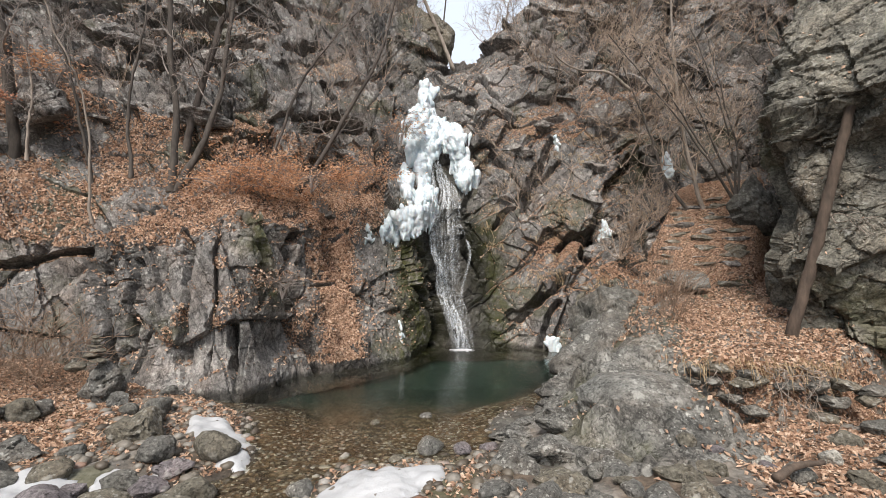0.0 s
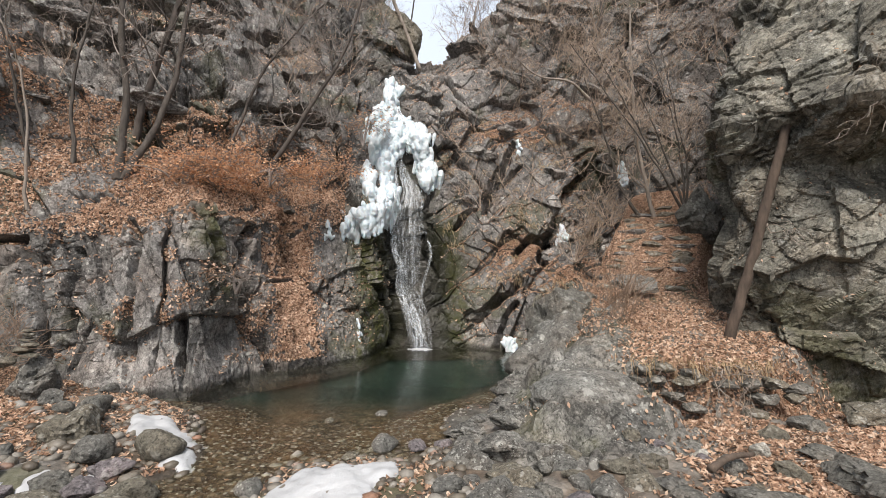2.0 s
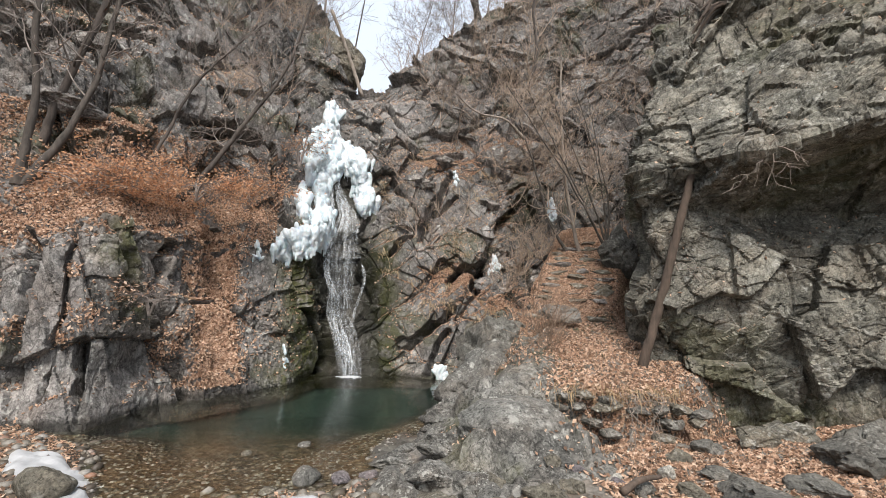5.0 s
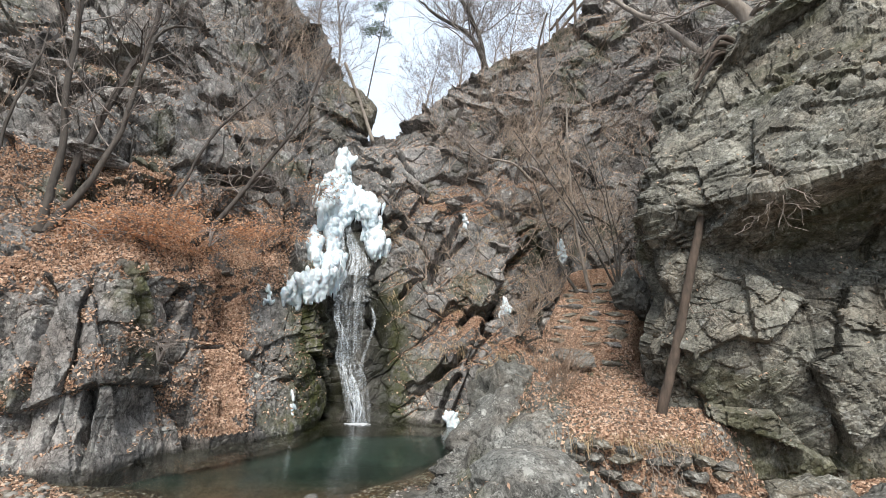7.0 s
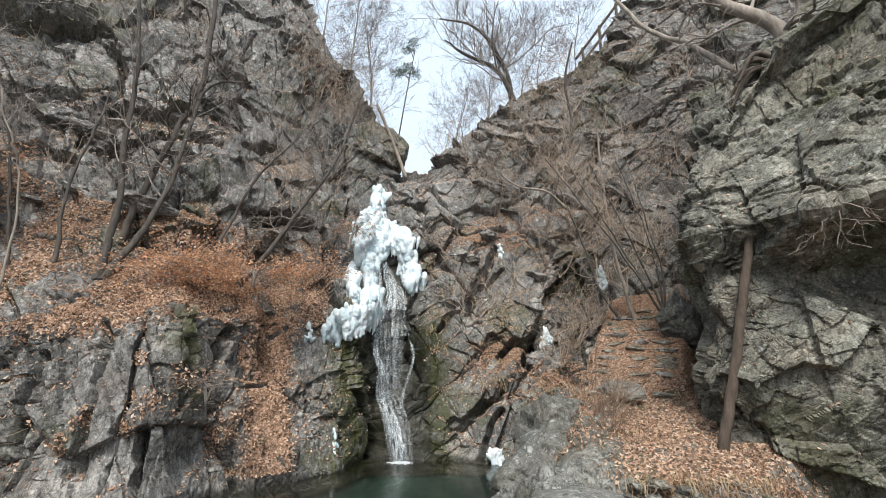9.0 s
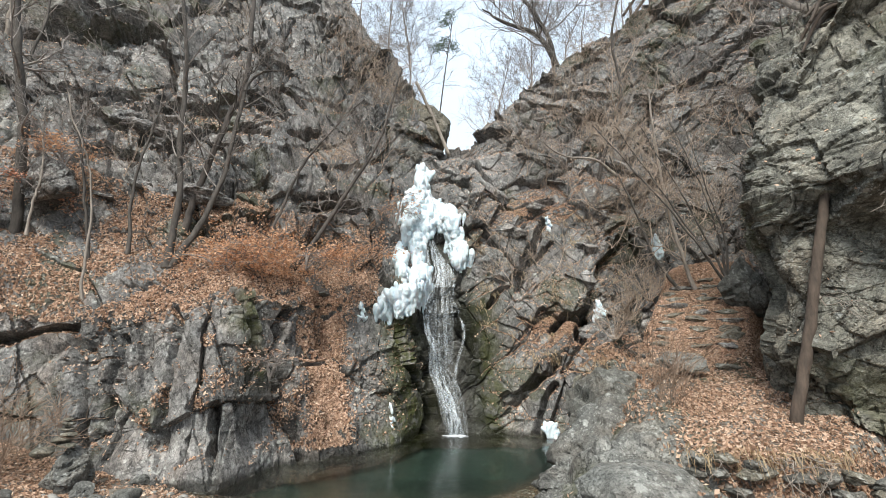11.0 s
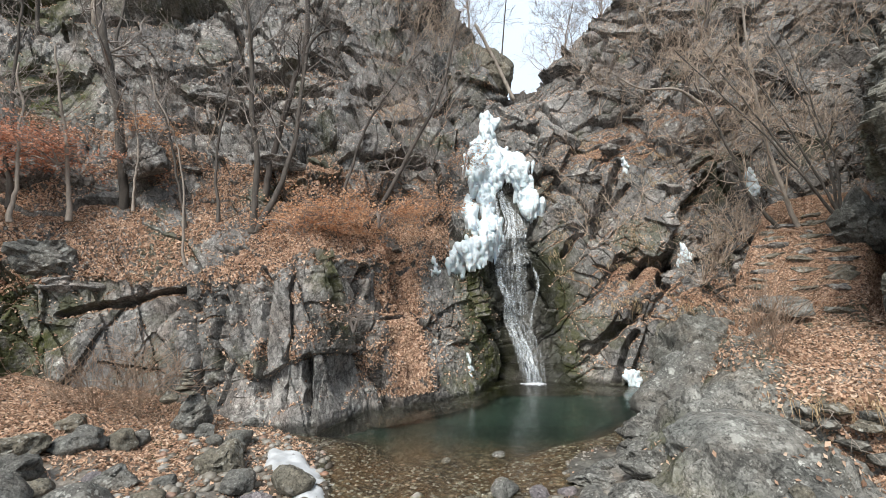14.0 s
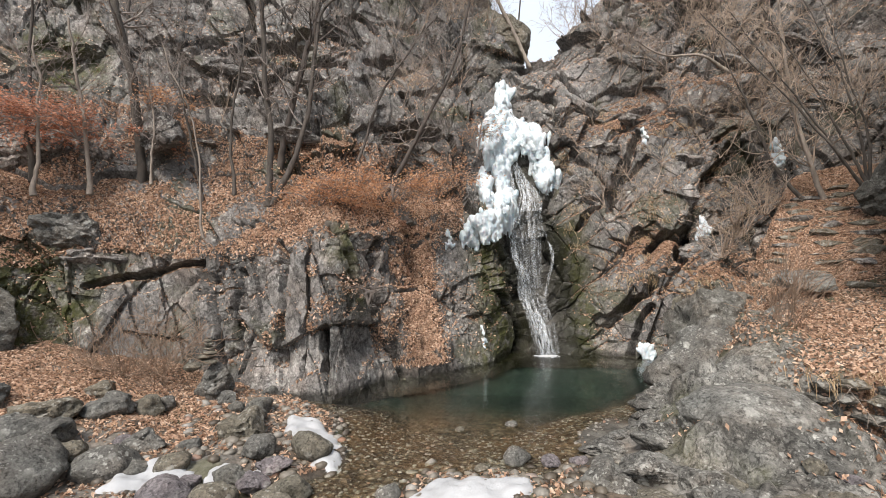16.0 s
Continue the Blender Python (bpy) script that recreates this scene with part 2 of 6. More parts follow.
BARK = bark_material("grey brown bark", (0.032, 0.027, 0.023), (0.115, 0.098, 0.082))
DARK_BARK = bark_material("dark bark", (0.03, 0.025, 0.022), (0.11, 0.09, 0.075))
PALE_BARK = bark_material("pale bark", (0.16, 0.13, 0.105), (0.36, 0.31, 0.26))
TWIG = bark_material("brown twigs", (0.28, 0.208, 0.155), (0.50, 0.40, 0.315))
RED_TWIG = bark_material("reddish dry stems", (0.17, 0.11, 0.075), (0.40, 0.29, 0.21))
GREY_TWIG = bark_material("grey twigs", (0.12, 0.10, 0.09), (0.34, 0.295, 0.26))
OLD_LOG = bark_material("weathered log", (0.04, 0.03, 0.023), (0.12, 0.088, 0.066))


def ice_build(m, n, l, p):
    a = noise_node(n, l, 7, 6, 0.6, (1, 1, 0.4))
    c = ramp(n, l, a, [(0.3, (0.44, 0.52, 0.56)), (0.5, (0.60, 0.67, 0.70)), (0.75, (0.70, 0.75, 0.77))])
    l.new(c, p.inputs["Base Color"])
    p.inputs["Roughness"].default_value = 0.38
    p.inputs["Subsurface Weight"].default_value = 0.25
    p.inputs["Subsurface Radius"].default_value = (0.05, 0.08, 0.1)
    p.inputs["Subsurface Scale"].default_value = 0.6
    l.new(bump(n, l, noise_node(n, l, 20, 5, 0.6, (1, 1, 0.35)), 0.7, 0.04), p.inputs["Normal"])


ICE = material("white ice", ice_build)


def snow_build(m, n, l, p):
    a = noise_node(n, l, 3, 6, 0.6)
    c = ramp(n, l, a, [(0.3, (0.24, 0.245, 0.25)), (0.45, (0.37, 0.38, 0.39)), (0.7, (0.46, 0.47, 0.48))])
    l.new(c, p.inputs["Base Color"])
    p.inputs["Roughness"].default_value = 0.6
    l.new(bump(n, l, noise_node(n, l, 14, 6, 0.7), 0.5, 0.02), p.inputs["Normal"])


SNOW = material("old snow and ice", snow_build)


def water_build(m, n, l, p):
    n.remove(p)
    clear = n.new("ShaderNodeBsdfRefraction")
    clear.inputs["Color"].default_value = (0.90, 0.92, 0.86, 1)
    clear.inputs["IOR"].default_value, clear.inputs["Roughness"].default_value = 1.33, 0.0
    gloss = n.new("ShaderNodeBsdfGlossy")
    gloss.inputs["Roughness"].default_value = 0.02
    ripple = noise_node(n, l, 7, 4, 0.55, (1, 1.6, 1))
    small = noise_node(n, l, 30, 3, 0.5)
    nn = bump(n, l, small, 0.12, 0.008, bump(n, l, ripple, 0.14, 0.03))
    l.new(nn, gloss.inputs["Normal"])
    l.new(nn, clear.inputs["Normal"])
    f = n.new("ShaderNodeFresnel")
    f.inputs["IOR"].default_value = 1.33
    l.new(nn, f.inputs["Normal"])
    x = n.new("ShaderNodeMixShader")
    l.new(f.outputs["Fac"], x.inputs["Fac"])
    l.new(clear.outputs["BSDF"], x.inputs[1])
    l.new(gloss.outputs["BSDF"], x.inputs[2])
    l.new(x.outputs["Shader"], n["Material Output"].inputs["Surface"])


WATER = material("clear pool water", water_build)


def fall_build(m, n, l, p):
    drops = noise_node(n, l, 20, 5, 0.65, (1.4, 1.4, 0.07))
    d = ramp(n, l, drops, [(0.40, 0.0), (0.68, 1.0)])
    l.new(mix(n, l, 1.0, d, attribute(n, "veil_thickness"), "MULTIPLY"), p.inputs["Alpha"])
    p.inputs["Base Color"].default_value = (0.74, 0.79, 0.82, 1)
    p.inputs["Roughness"].default_value = 0.3


FALLING = material("falling white water", fall_build)


def bed_build(m, n, l, p):
    v = n.new("ShaderNodeTexVoronoi")
    v.inputs["Scale"].default_value = 17
    geo = n.new("ShaderNodeTexCoord")
    l.new(geo.outputs["Object"], v.inputs["Vector"])
    sep = n.new("ShaderNodeSeparateColor")
    l.new(v.outputs["Color"], sep.inputs["Color"])
    c = ramp(n, l, sep.outputs["Red"], [(0.0, (0.035, 0.023, 0.014)), (0.4, (0.085, 0.056, 0.031)), (0.75, (0.13, 0.09, 0.054)), (1.0, (0.24, 0.195, 0.145))])
    c = mix(n, l, 0.8, c, ramp(n, l, v.outputs["Distance"], [(0.1, 1.15), (0.6, 0.35)]), "MULTIPLY")
    c = mix(n, l, ramp(n, l, noise_node(n, l, 1.4, 5), [(0.4, 0.0), (0.65, 0.6)]), c, (0.105, 0.058, 0.027))
    # light lost in deep water is painted into the bed as dark green
    c = mix(n, l, attribute(n, "depth_tint"), c, ramp(n, l, noise_node(n, l, 3, 5), [(0.3, (0.004, 0.015, 0.011)), (0.7, (0.009, 0.030, 0.022))]))
    l.new(c, p.inputs["Base Color"])
    p.inputs["Roughness"].default_value = 0.7
    l.new(bump(n, l, v.outputs["Distance"], 0.8, 0.03), p.inputs["Normal"])


BED = material("pebbly pool bed with deep-water green painted in", bed_build)
PEBBLE = material("mixed pebbles", lambda m, n, l, p: (
    l.new(mix(n, l, 0.6, ramp(n, l, n.new("ShaderNodeNewGeometry").outputs["Random Per Island"], [(0.0, (0.053, 0.041, 0.030)), (0.35, (0.128, 0.109, 0.083)), (0.7, (0.203, 0.188, 0.161)), (0.9, (0.270, 0.255, 0.232)), (1.0, (0.225, 0.120, 0.075))]),
               ramp(n, l, noise_node(n, l, 40, 5), [(0.3, 0.6), (0.7, 1.3)]), "MULTIPLY"), p.inputs["Base Color"]),
    l.new(bump(n, l, noise_node(n, l, 60, 4), 0.4, 0.01), p.inputs["Normal"])))


def part(name, data, mat, parent=None, label=""):
    """One mesh object, from a bmesh or a mesh, under a thing, a part, or none."""
    if isinstance(data, bmesh.types.BMesh):
        me = bpy.data.meshes.new(name)
        data.to_mesh(me)
        data.free()
    else:
        me = data
    if mat is not None and not me.materials:
        me.materials.append(mat)
    ob = new(name, me)
    if parent is not None:
        ob.parent = parent
        ob.matrix_parent_inverse = parent.matrix_basis.inverted()
    return tagged(ob, label) if label else ob


def arrays_mesh(name, verts, faces, smooth=True, attributes=()):
    """A mesh from arrays: faces is an (n, 3) or (n, 4) array."""
    verts, faces = np.asarray(verts, np.float32), np.asarray(faces, np.int32)
    me = bpy.data.meshes.new(name)
    k = faces.shape[1]
    me.vertices.add(len(verts))
    me.vertices.foreach_set("co", verts.ravel())
    me.loops.add(faces.size)
    me.loops.foreach_set("vertex_index", faces.ravel())
    me.polygons.add(len(faces))
    me.polygons.foreach_set("loop_start", np.arange(0, faces.size, k, dtype=np.int32))
    me.polygons.foreach_set("use_smooth", np.full(len(faces), smooth))
    for key, values in attributes:
        me.attributes.new(key, "FLOAT", "POINT").data.foreach_set("value", np.asarray(values, np.float32).ravel())
    me.update(calc_edges=True)
    return me


def grid_faces(a, b):
    i = (np.arange(a - 1)[:, None] * b + np.arange(b - 1)[None, :]).ravel()
    return np.stack([i, i + b, i + b + 1, i + 1], 1)


def grid_normals(P):
    du, dv = np.gradient(P, axis=0), np.gradient(P, axis=1)
    n = np.cross(du, dv)
    return n / (np.linalg.norm(n, axis=2, keepdims=True) + 1e-9)


# ---- noise on arrays ----
def hashed(c, seed):
    h = (c[..., 0] * 73856093) ^ (c[..., 1] * 19349663) ^ (c[..., 2] * 83492791) ^ (seed * 2654435761 % 2147483647)
    h = (h ^ (h >> 13)) * 1274126177 & 0x7FFFFFFF
    h = (h ^ (h >> 15)) * 739982445 & 0x7FFFFFFF
    h = (h ^ (h >> 12)) * 695872825 & 0x7FFFFFFF
    out = []
    for k in range(4):
        h = (h * 1103515245 + 12345 + k * 7919) & 0x7FFFFFFF
        out.append(((h >> 8) & 0xFFFF) / 65535.0)
    return np.stack(out, -1)


def hashed_one(x, y, z, seed):
    h = x ^ y ^ z ^ (seed * 2654435761 % 2147483647)
    h = (h ^ (h >> 13)) * 1274126177 & 0x7FFFFFFF
    h = (h * 1103515245 + 12345) & 0x7FFFFFFF
    return ((h >> 8) & 0xFFFF) / 65535.0


def value_noise(p, seed):
    i = np.floor(p).astype(np.int64)
    f = p - i
    ax, ay, az = ([i[..., k] * q, (i[..., k] + 1) * q] for k, q in enumerate((73856093, 19349663, 83492791)))
    f = f * f * (3 - 2 * f)
    total = 0
    for dx in (0, 1):
        for dy in (0, 1):
            for dz in (0, 1):
                w = (f[..., 0] if dx else 1 - f[..., 0]) * (f[..., 1] if dy else 1 - f[..., 1]) * (f[..., 2] if dz else 1 - f[..., 2])
                total = total + w * hashed_one(ax[dx], ay[dy], az[dz], seed)
    return total * 2 - 1


def fbm(p, scale, octaves, seed, gain=0.5):
    total, a = 0, 1.0
    q = p * scale
    for k in range(octaves):
        total = total + a * value_noise(q, seed + k * 17)
        q, a = q * 2.03 + 5.3, a * gain
    return total


def blocks(p, size, seed, turn=(0, 0, 0), tilt=0.5):
    """Fractured rock: each cell is a tilted facet, parted by cracks. Gives the height (-1 to 1 about) and the nearness of a crack."""
    m = np.array(Euler([radians(a) for a in turn]).to_matrix())
    q = (p @ m.T) / np.array(size)
    i = np.floor(q).astype(np.int64)
    f1 = np.full(q.shape[:-1], 9.0)
    f2 = np.full(q.shape[:-1], 9.0)
    best = np.zeros(q.shape[:-1] + (4,))
    off = np.zeros(q.shape)
    for dx in (-1, 0, 1):
        for dy in (-1, 0, 1):
            for dz in (-1, 0, 1):
                c = i + np.array((dx, dy, dz))
                r = hashed(c, seed)
                d = q - (c + r[..., :3])
                dist = np.abs(d).max(-1) * 0.85 + np.sqrt((d * d).sum(-1)) * 0.15
                near = dist < f1
                f2 = np.where(near, f1, np.minimum(f2, dist))
                f1 = np.where(near, dist, f1)
                best = np.where(near[..., None], r, best)
                off = np.where(near[..., None], d, off)
    slope = (best[..., :3] - 0.5) * 2
    h = (best[..., 3] - 0.5) * 2 + tilt * (slope * off).sum(-1) * 2
    return h, np.clip(1 - (f2 - f1) / 0.045, 0, 1)


def ribs(s, z, p, angle, size, seed):
    """Joint-bounded slabs in a rock face: each leans out along its width and breaks off at the next; angle is that of their edges from level."""
    a = radians(angle)
    u = (-s * math.sin(a) + z * math.cos(a)) / size[0] + 0.5 * fbm(p, 0.45, 3, seed) + 0.05 * fbm(p, 2.5, 2, seed + 5)
    v = (s * math.cos(a) + z * math.sin(a)) / size[1] + 0.4 * fbm(p, 0.6, 2, seed + 1) + 0.05 * fbm(p, 2.5, 2, seed + 7)
    k = np.floor(u).astype(np.int64)
    j = np.floor(v + 3 * hashed(np.stack([k, 0 * k, 0 * k], -1), seed)[..., 0]).astype(np.int64)
    r = hashed(np.stack([k, j, 0 * k + 7], -1), seed + 3)
    return (u - k - 0.5) * (0.35 + 1.2 * r[..., 0]) * np.where(r[..., 1] < 0.3, -1, 1) + (r[..., 2] - 0.5) * 0.8


def smoothstep(a, b, x):
    t = np.clip((x - a) / (b - a), 0, 1)
    return t * t * (3 - 2 * t)


# ---- cliffs: columns of (height, distance) round a centre ----
def interpolated(keys, values, at):
    """Smooth, never overshooting interpolation of rows of values."""
    keys, values = np.array(keys, float), np.array(values, float)
    k = np.clip(np.searchsorted(keys, at) - 1, 0, len(keys) - 2)
    f = (at - keys[k]) / (keys[k + 1] - keys[k])
    f = 0.5 * f + 0.5 * f * f * (3 - 2 * f)
    f = f.reshape(f.shape + (1,) * (values.ndim - 1))
    return values[k] * (1 - f) + values[k + 1] * f


WALL, CLEFTS = [], []


def column(azimuth, *profile):
    """One upright section of the cliff: nine (height, distance) pairs."""
    WALL.append((azimuth,) + profile)


def cleft(width, depth, *line):
    """An open crack of the cliff, along (azimuth, height) pairs."""
    CLEFTS.append((width, depth) + line)


column(-110, (-0.5, 9.0), (0.9, 9.2), (2.0, 9.5), (2.9, 9.8), (4.6, 11.8), (6.0, 12.4), (7.5, 13.5), (15, 17), (19, 45))
column(-75, (-0.5, 8.6), (0.8, 8.9), (1.8, 9.1), (2.7, 9.4), (4.3, 11.2), (5.6, 11.9), (7.0, 13.0), (15, 16), (19, 45))
column(-52, (-0.5, 8.4), (0.6, 8.6), (1.6, 8.8), (2.4, 9.0), (3.6, 10.3), (4.6, 11.2), (6.3, 12.2), (14.5, 15), (18, 45))
column(-40, (-0.5, 8.0), (0.7, 8.2), (1.5, 8.3), (2.1, 8.4), (3.6, 9.5), (4.9, 10.2), (7.5, 11.2), (14.5, 14), (18, 45))
column(-36, (-0.5, 7.5), (0.5, 7.7), (1.4, 7.75), (2.15, 7.9), (3.3, 9.1), (4.4, 9.7), (7.5, 10.9), (14.5, 13.7), (18, 45))
column(-31, (-0.6, 6.9), (0.1, 7.05), (1.2, 7.15), (1.95, 7.35), (3.1, 8.7), (4.1, 9.3), (7.5, 10.6), (14.5, 13.3), (18, 45))
column(-27, (-0.8, 6.4), (0.0, 6.6), (1.2, 6.75), (2.0, 7.0), (3.2, 8.6), (4.2, 9.2), (7.5, 10.6), (14.5, 13.0), (17.4, 45))
column(-24, (-0.8, 6.3), (0.0, 6.5), (1.3, 6.75), (2.3, 7.1), (3.4, 8.7), (4.2, 9.2), (7.5, 10.6), (14.5, 12.9), (17, 45))
column(-16, (-0.8, 7.4), (0.0, 7.6), (1.3, 7.8), (2.55, 8.05), (3.3, 9.2), (4.2, 9.6), (7.5, 10.8), (13.6, 12.6), (15, 45))
column(-9.5, (-0.8, 7.8), (0.0, 8.0), (1.2, 8.4), (2.45, 9.0), (3.2, 9.6), (4.5, 10.0), (7.5, 11.2), (10.6, 12.1), (11, 35))
column(-5, (-0.8, 8.3), (0.0, 8.45), (1.2, 8.8), (2.2, 9.2), (3.3, 9.9), (4.6, 10.3), (7.0, 11.4), (9.2, 12.1), (10, 35))
column(-2, (-1.0, 9.3), (0.0, 9.5), (1.2, 9.6), (2.3, 9.8), (3.6, 10.3), (5.0, 10.8), (6.6, 11.3), (8.8, 12.6), (9.5, 35))
column(0.6, (-1.2, 9.5), (0.0, 9.7), (1.2, 9.9), (2.4, 10.1), (3.6, 10.5), (5.0, 10.9), (6.2, 11.5), (7.3, 12.8), (9.0, 35))
column(4, (-1.2, 9.5), (0.0, 9.6), (1.2, 9.9), (2.4, 10.2), (3.6, 10.6), (5.0, 11.0), (6.4, 11.7), (7.5, 13.0), (9.0, 35))
column(8, (-1.0, 9.5), (0.0, 9.6), (1.2, 9.9), (2.3, 10.3), (3.4, 10.7), (5.0, 11.3), (6.8, 12.0), (8.5, 13.3), (9.5, 35))
column(14, (-1.0, 9.2), (0.0, 9.35), (1.2, 9.7), (2.0, 10.1), (3.4, 10.6), (5.0, 11.3), (7.2, 12.4), (10.1, 13.7), (12, 35))
column(19, (-0.5, 9.2), (0.3, 9.4), (1.2, 9.8), (2.0, 10.2), (3.4, 10.6), (5.0, 11.4), (7.5, 12.6), (11.1, 14.0), (13, 35))
column(24, (0.0, 9.3), (0.8, 9.6), (1.6, 10.2), (2.4, 10.8), (3.6, 11.4), (5.2, 12.0), (8.0, 13.0), (11.7, 14.3), (13, 35))
column(28, (0.8, 9.6), (1.6, 10.0), (2.2, 10.6), (2.9, 11.3), (4.0, 12.0), (5.6, 12.4), (8.4, 13.2), (12.3, 14.4), (14, 35))
column(33, (1.6, 10.8), (2.6, 11.3), (3.1, 11.7), (3.6, 12.2), (4.6, 12.6), (6.0, 13.0), (9.0, 13.8), (14.6, 14.8), (18, 40))
column(42, (2.0, 11.0), (3.0, 11.5), (3.6, 12.0), (4.2, 12.5), (5.0, 13.0), (6.5, 13.4), (10, 14.0), (16, 15.5), (20, 40))
column(70, (2.0, 12.0), (3.0, 12.5), (3.6, 13.0), (4.2, 13.5), (5.0, 14.0), (6.5, 14.4), (10, 15.0), (16, 16.5), (20, 40))
column(110, (1.0, 13.0), (2.0, 13.5), (3.0, 14.0), (4.0, 14.5), (5.0, 15.0), (6.5, 15.4), (10, 16.0), (16, 17.5), (20, 40))


# open cracks of the cliff: width, depth, then azimuths and heights
cleft(0.07, 0.28, (-38.6, 2.0), (-37.7, 1.5), (-36.5, 1.1), (-36.0, 0.6), (-35.1, 0.2))
cleft(0.09, 0.38, (-48.5, 1.62), (-43.8, 1.75), (-38.6, 2.05))
cleft(0.09, 0.35, (-24.9, 0.95), (-24.7, 0.76), (-23.8, 0.1))
cleft(0.04, 0.14, (-37.9, 1.47), (-35.9, 1.47), (-33.8, 1.56))
cleft(0.04, 0.15, (-45.0, 0.9), (-41.5, 0.8), (-39.5, 0.7))
cleft(0.05, 0.18, (-25.9, 2.2), (-26.1, 1.6), (-27.2, 0.9), (-27.6, 0.3))
cleft(0.1, 0.3, (-18.3, 2.3), (-19.0, 1.55), (-17.1, 0.7), (-15.7, 0.05))
cleft(0.06, 0.22, (-34.2, 1.9), (-33.6, 1.0), (-33.9, 0.3))
cleft(0.16, 0.45, (-16.7, 4.55), (-13.5, 4.75), (-10.3, 4.83))
cleft(0.13, 0.45, (-26.8, 4.36), (-25.0, 4.36), (-23.4, 4.23))
cleft(0.09, 0.35, (-15.9, 3.7), (-14.3, 3.9))
cleft(0.2, 0.6, (17.4, 1.9), (19.5, 2.74), (21.3, 3.57), (22.8, 4.2))
cleft(0.11, 0.4, (10.0, 2.8), (10.7, 3.3), (11.3, 3.94), (13.7, 4.77))
cleft(0.14, 0.5, (8.2, 0.55), (11.2, 0.85), (13.3, 1.12), (14.5, 1.4))
cleft(0.1, 0.4, (11.8, 0.0), (13.0, 0.5), (14.2, 0.9))
cleft(0.08, 0.3, (12.3, 5.24), (15.1, 5.46))
cleft(0.08, 0.35, (21.6, 4.35), (24.1, 4.88))
cleft(0.12, 0.4, (6.3, 2.5), (8.0, 2.9), (10.3, 3.22))
cleft(0.1, 0.35, (11.4, 3.7), (12.9, 4.4))
cleft(0.09, 0.35, (7.6, 5.41), (10.1, 5.22), (12.9, 5.38), (15.0, 5.52))
cleft(0.22, 0.5, (-1.0, 0.0), (-0.4, 0.7), (-0.6, 1.2))
cleft(0.1, 0.4, (4.6, 7.0), (6.0, 6.1), (8.4, 5.6))
cleft(0.1, 0.4, (16.5, 6.4), (19.5, 7.1), (22.0, 7.3))
cleft(0.1, 0.4, (9.5, 7.2), (12.0, 7.8), (13.5, 8.8))
cleft(0.12, 0.4, (24.0, 6.2), (26.5, 7.4), (27.5, 8.6))
cleft(0.12, 0.45, (-29.0, 6.1), (-25.0, 6.5), (-22.0, 6.3))
cleft(0.1, 0.4, (-35.0, 5.6), (-33.0, 7.0), (-33.6, 8.5))
cleft(0.12, 0.45, (-40, 6.6), (-37, 7.1), (-34.6, 6.9))
cleft(0.1, 0.4, (-28.0, 8.6), (-24.5, 9.2), (-21.0, 8.9))
cleft(0.1, 0.4, (-6.0, 5.2), (-5.6, 6.4), (-6.6, 7.6))
cleft(0.09, 0.36, (-29.2, 2.15), (-28.9, 1.7), (-29.9, 1.0), (-30.2, 0.4))
cleft(0.08, 0.26, (-23.6, 2.3), (-20.6, 1.57), (-18.7, 0.94), (-15.6, 0.1))
cleft(0.13, 0.5, (-18.9, 6.5), (-16.5, 6.75), (-14.7, 6.78))
cleft(0.18, 0.4, (-21.3, 7.95), (-19.4, 7.9), (-17.8, 7.7))
cleft(0.07, 0.35, (-21.8, 7.2), (-18.2, 7.3))
cleft(0.13, 0.5, (-33.6, 5.44), (-31.0, 5.5))
cleft(0.2, 0.55, (-39.0, 5.02), (-37.2, 5.2), (-35.6, 5.22))
cleft(0.11, 0.4, (-38.7, 6.5), (-36.1, 6.98))
cleft(0.45, 0.7, (-43.0, 8.6), (-40.5, 9.1), (-37.8, 9.2))
cleft(0.2, 0.6, (16.5, 9.5), (18.6, 9.75), (21.0, 9.7))
cleft(0.09, 0.35, (16.9, 7.55), (20.0, 7.7))
cleft(0.09, 0.35, (23.0, 8.65), (24.6, 8.95))
cleft(0.1, 0.3, (-15.6, 10.2), (-14.0, 10.5))
cleft(0.07, 0.3, (7.4, 2.7), (10.3, 3.45), (14.5, 4.2))
cleft(0.06, 0.25, (2.9, 4.8), (5.2, 4.2), (7.4, 3.7))
cleft(0.1, 0.4, (14.0, 1.95), (16.2, 2.3), (17.6, 2.25))
cleft(0.06, 0.2, (10.3, 2.2), (14.8, 2.4))


def clefts(az, z, r, P):
    """How deep the cracks cut in at each place."""
    u0 = az + np.degrees(0.07 / r) * fbm(P, 2.6, 3, 43) * 1.2
    v0 = z + 0.09 * fbm(P, 2.3, 3, 45)
    total = np.zeros(z.shape)
    for width, depth, *line in CLEFTS:
        d = np.full(z.shape, 9.0)
        scale = np.radians(1) * r
        for (a0, z0), (a1, z1) in zip(line, line[1:]):
            ex, ey = (a1 - a0) * scale, z1 - z0
            px, py = (u0 - a0) * scale, v0 - z0
            t = np.clip((px * ex + py * ey) / (ex * ex + ey * ey), 0, 1)
            d = np.minimum(d, np.hypot(px - t * ex, py - t * ey))
        total = np.maximum(total, depth * np.clip(1.25 * (1 - d / (0.8 * width)), 0, 1))
    return total


def chute(az, z):
    """How far a place lies from the axis of the fall, in metres to either side."""
    return (az - np.interp(z, (0, 2.3, 4.0, 6.3), (2.6, 1.0, 0.0, -2.0))) * 0.18


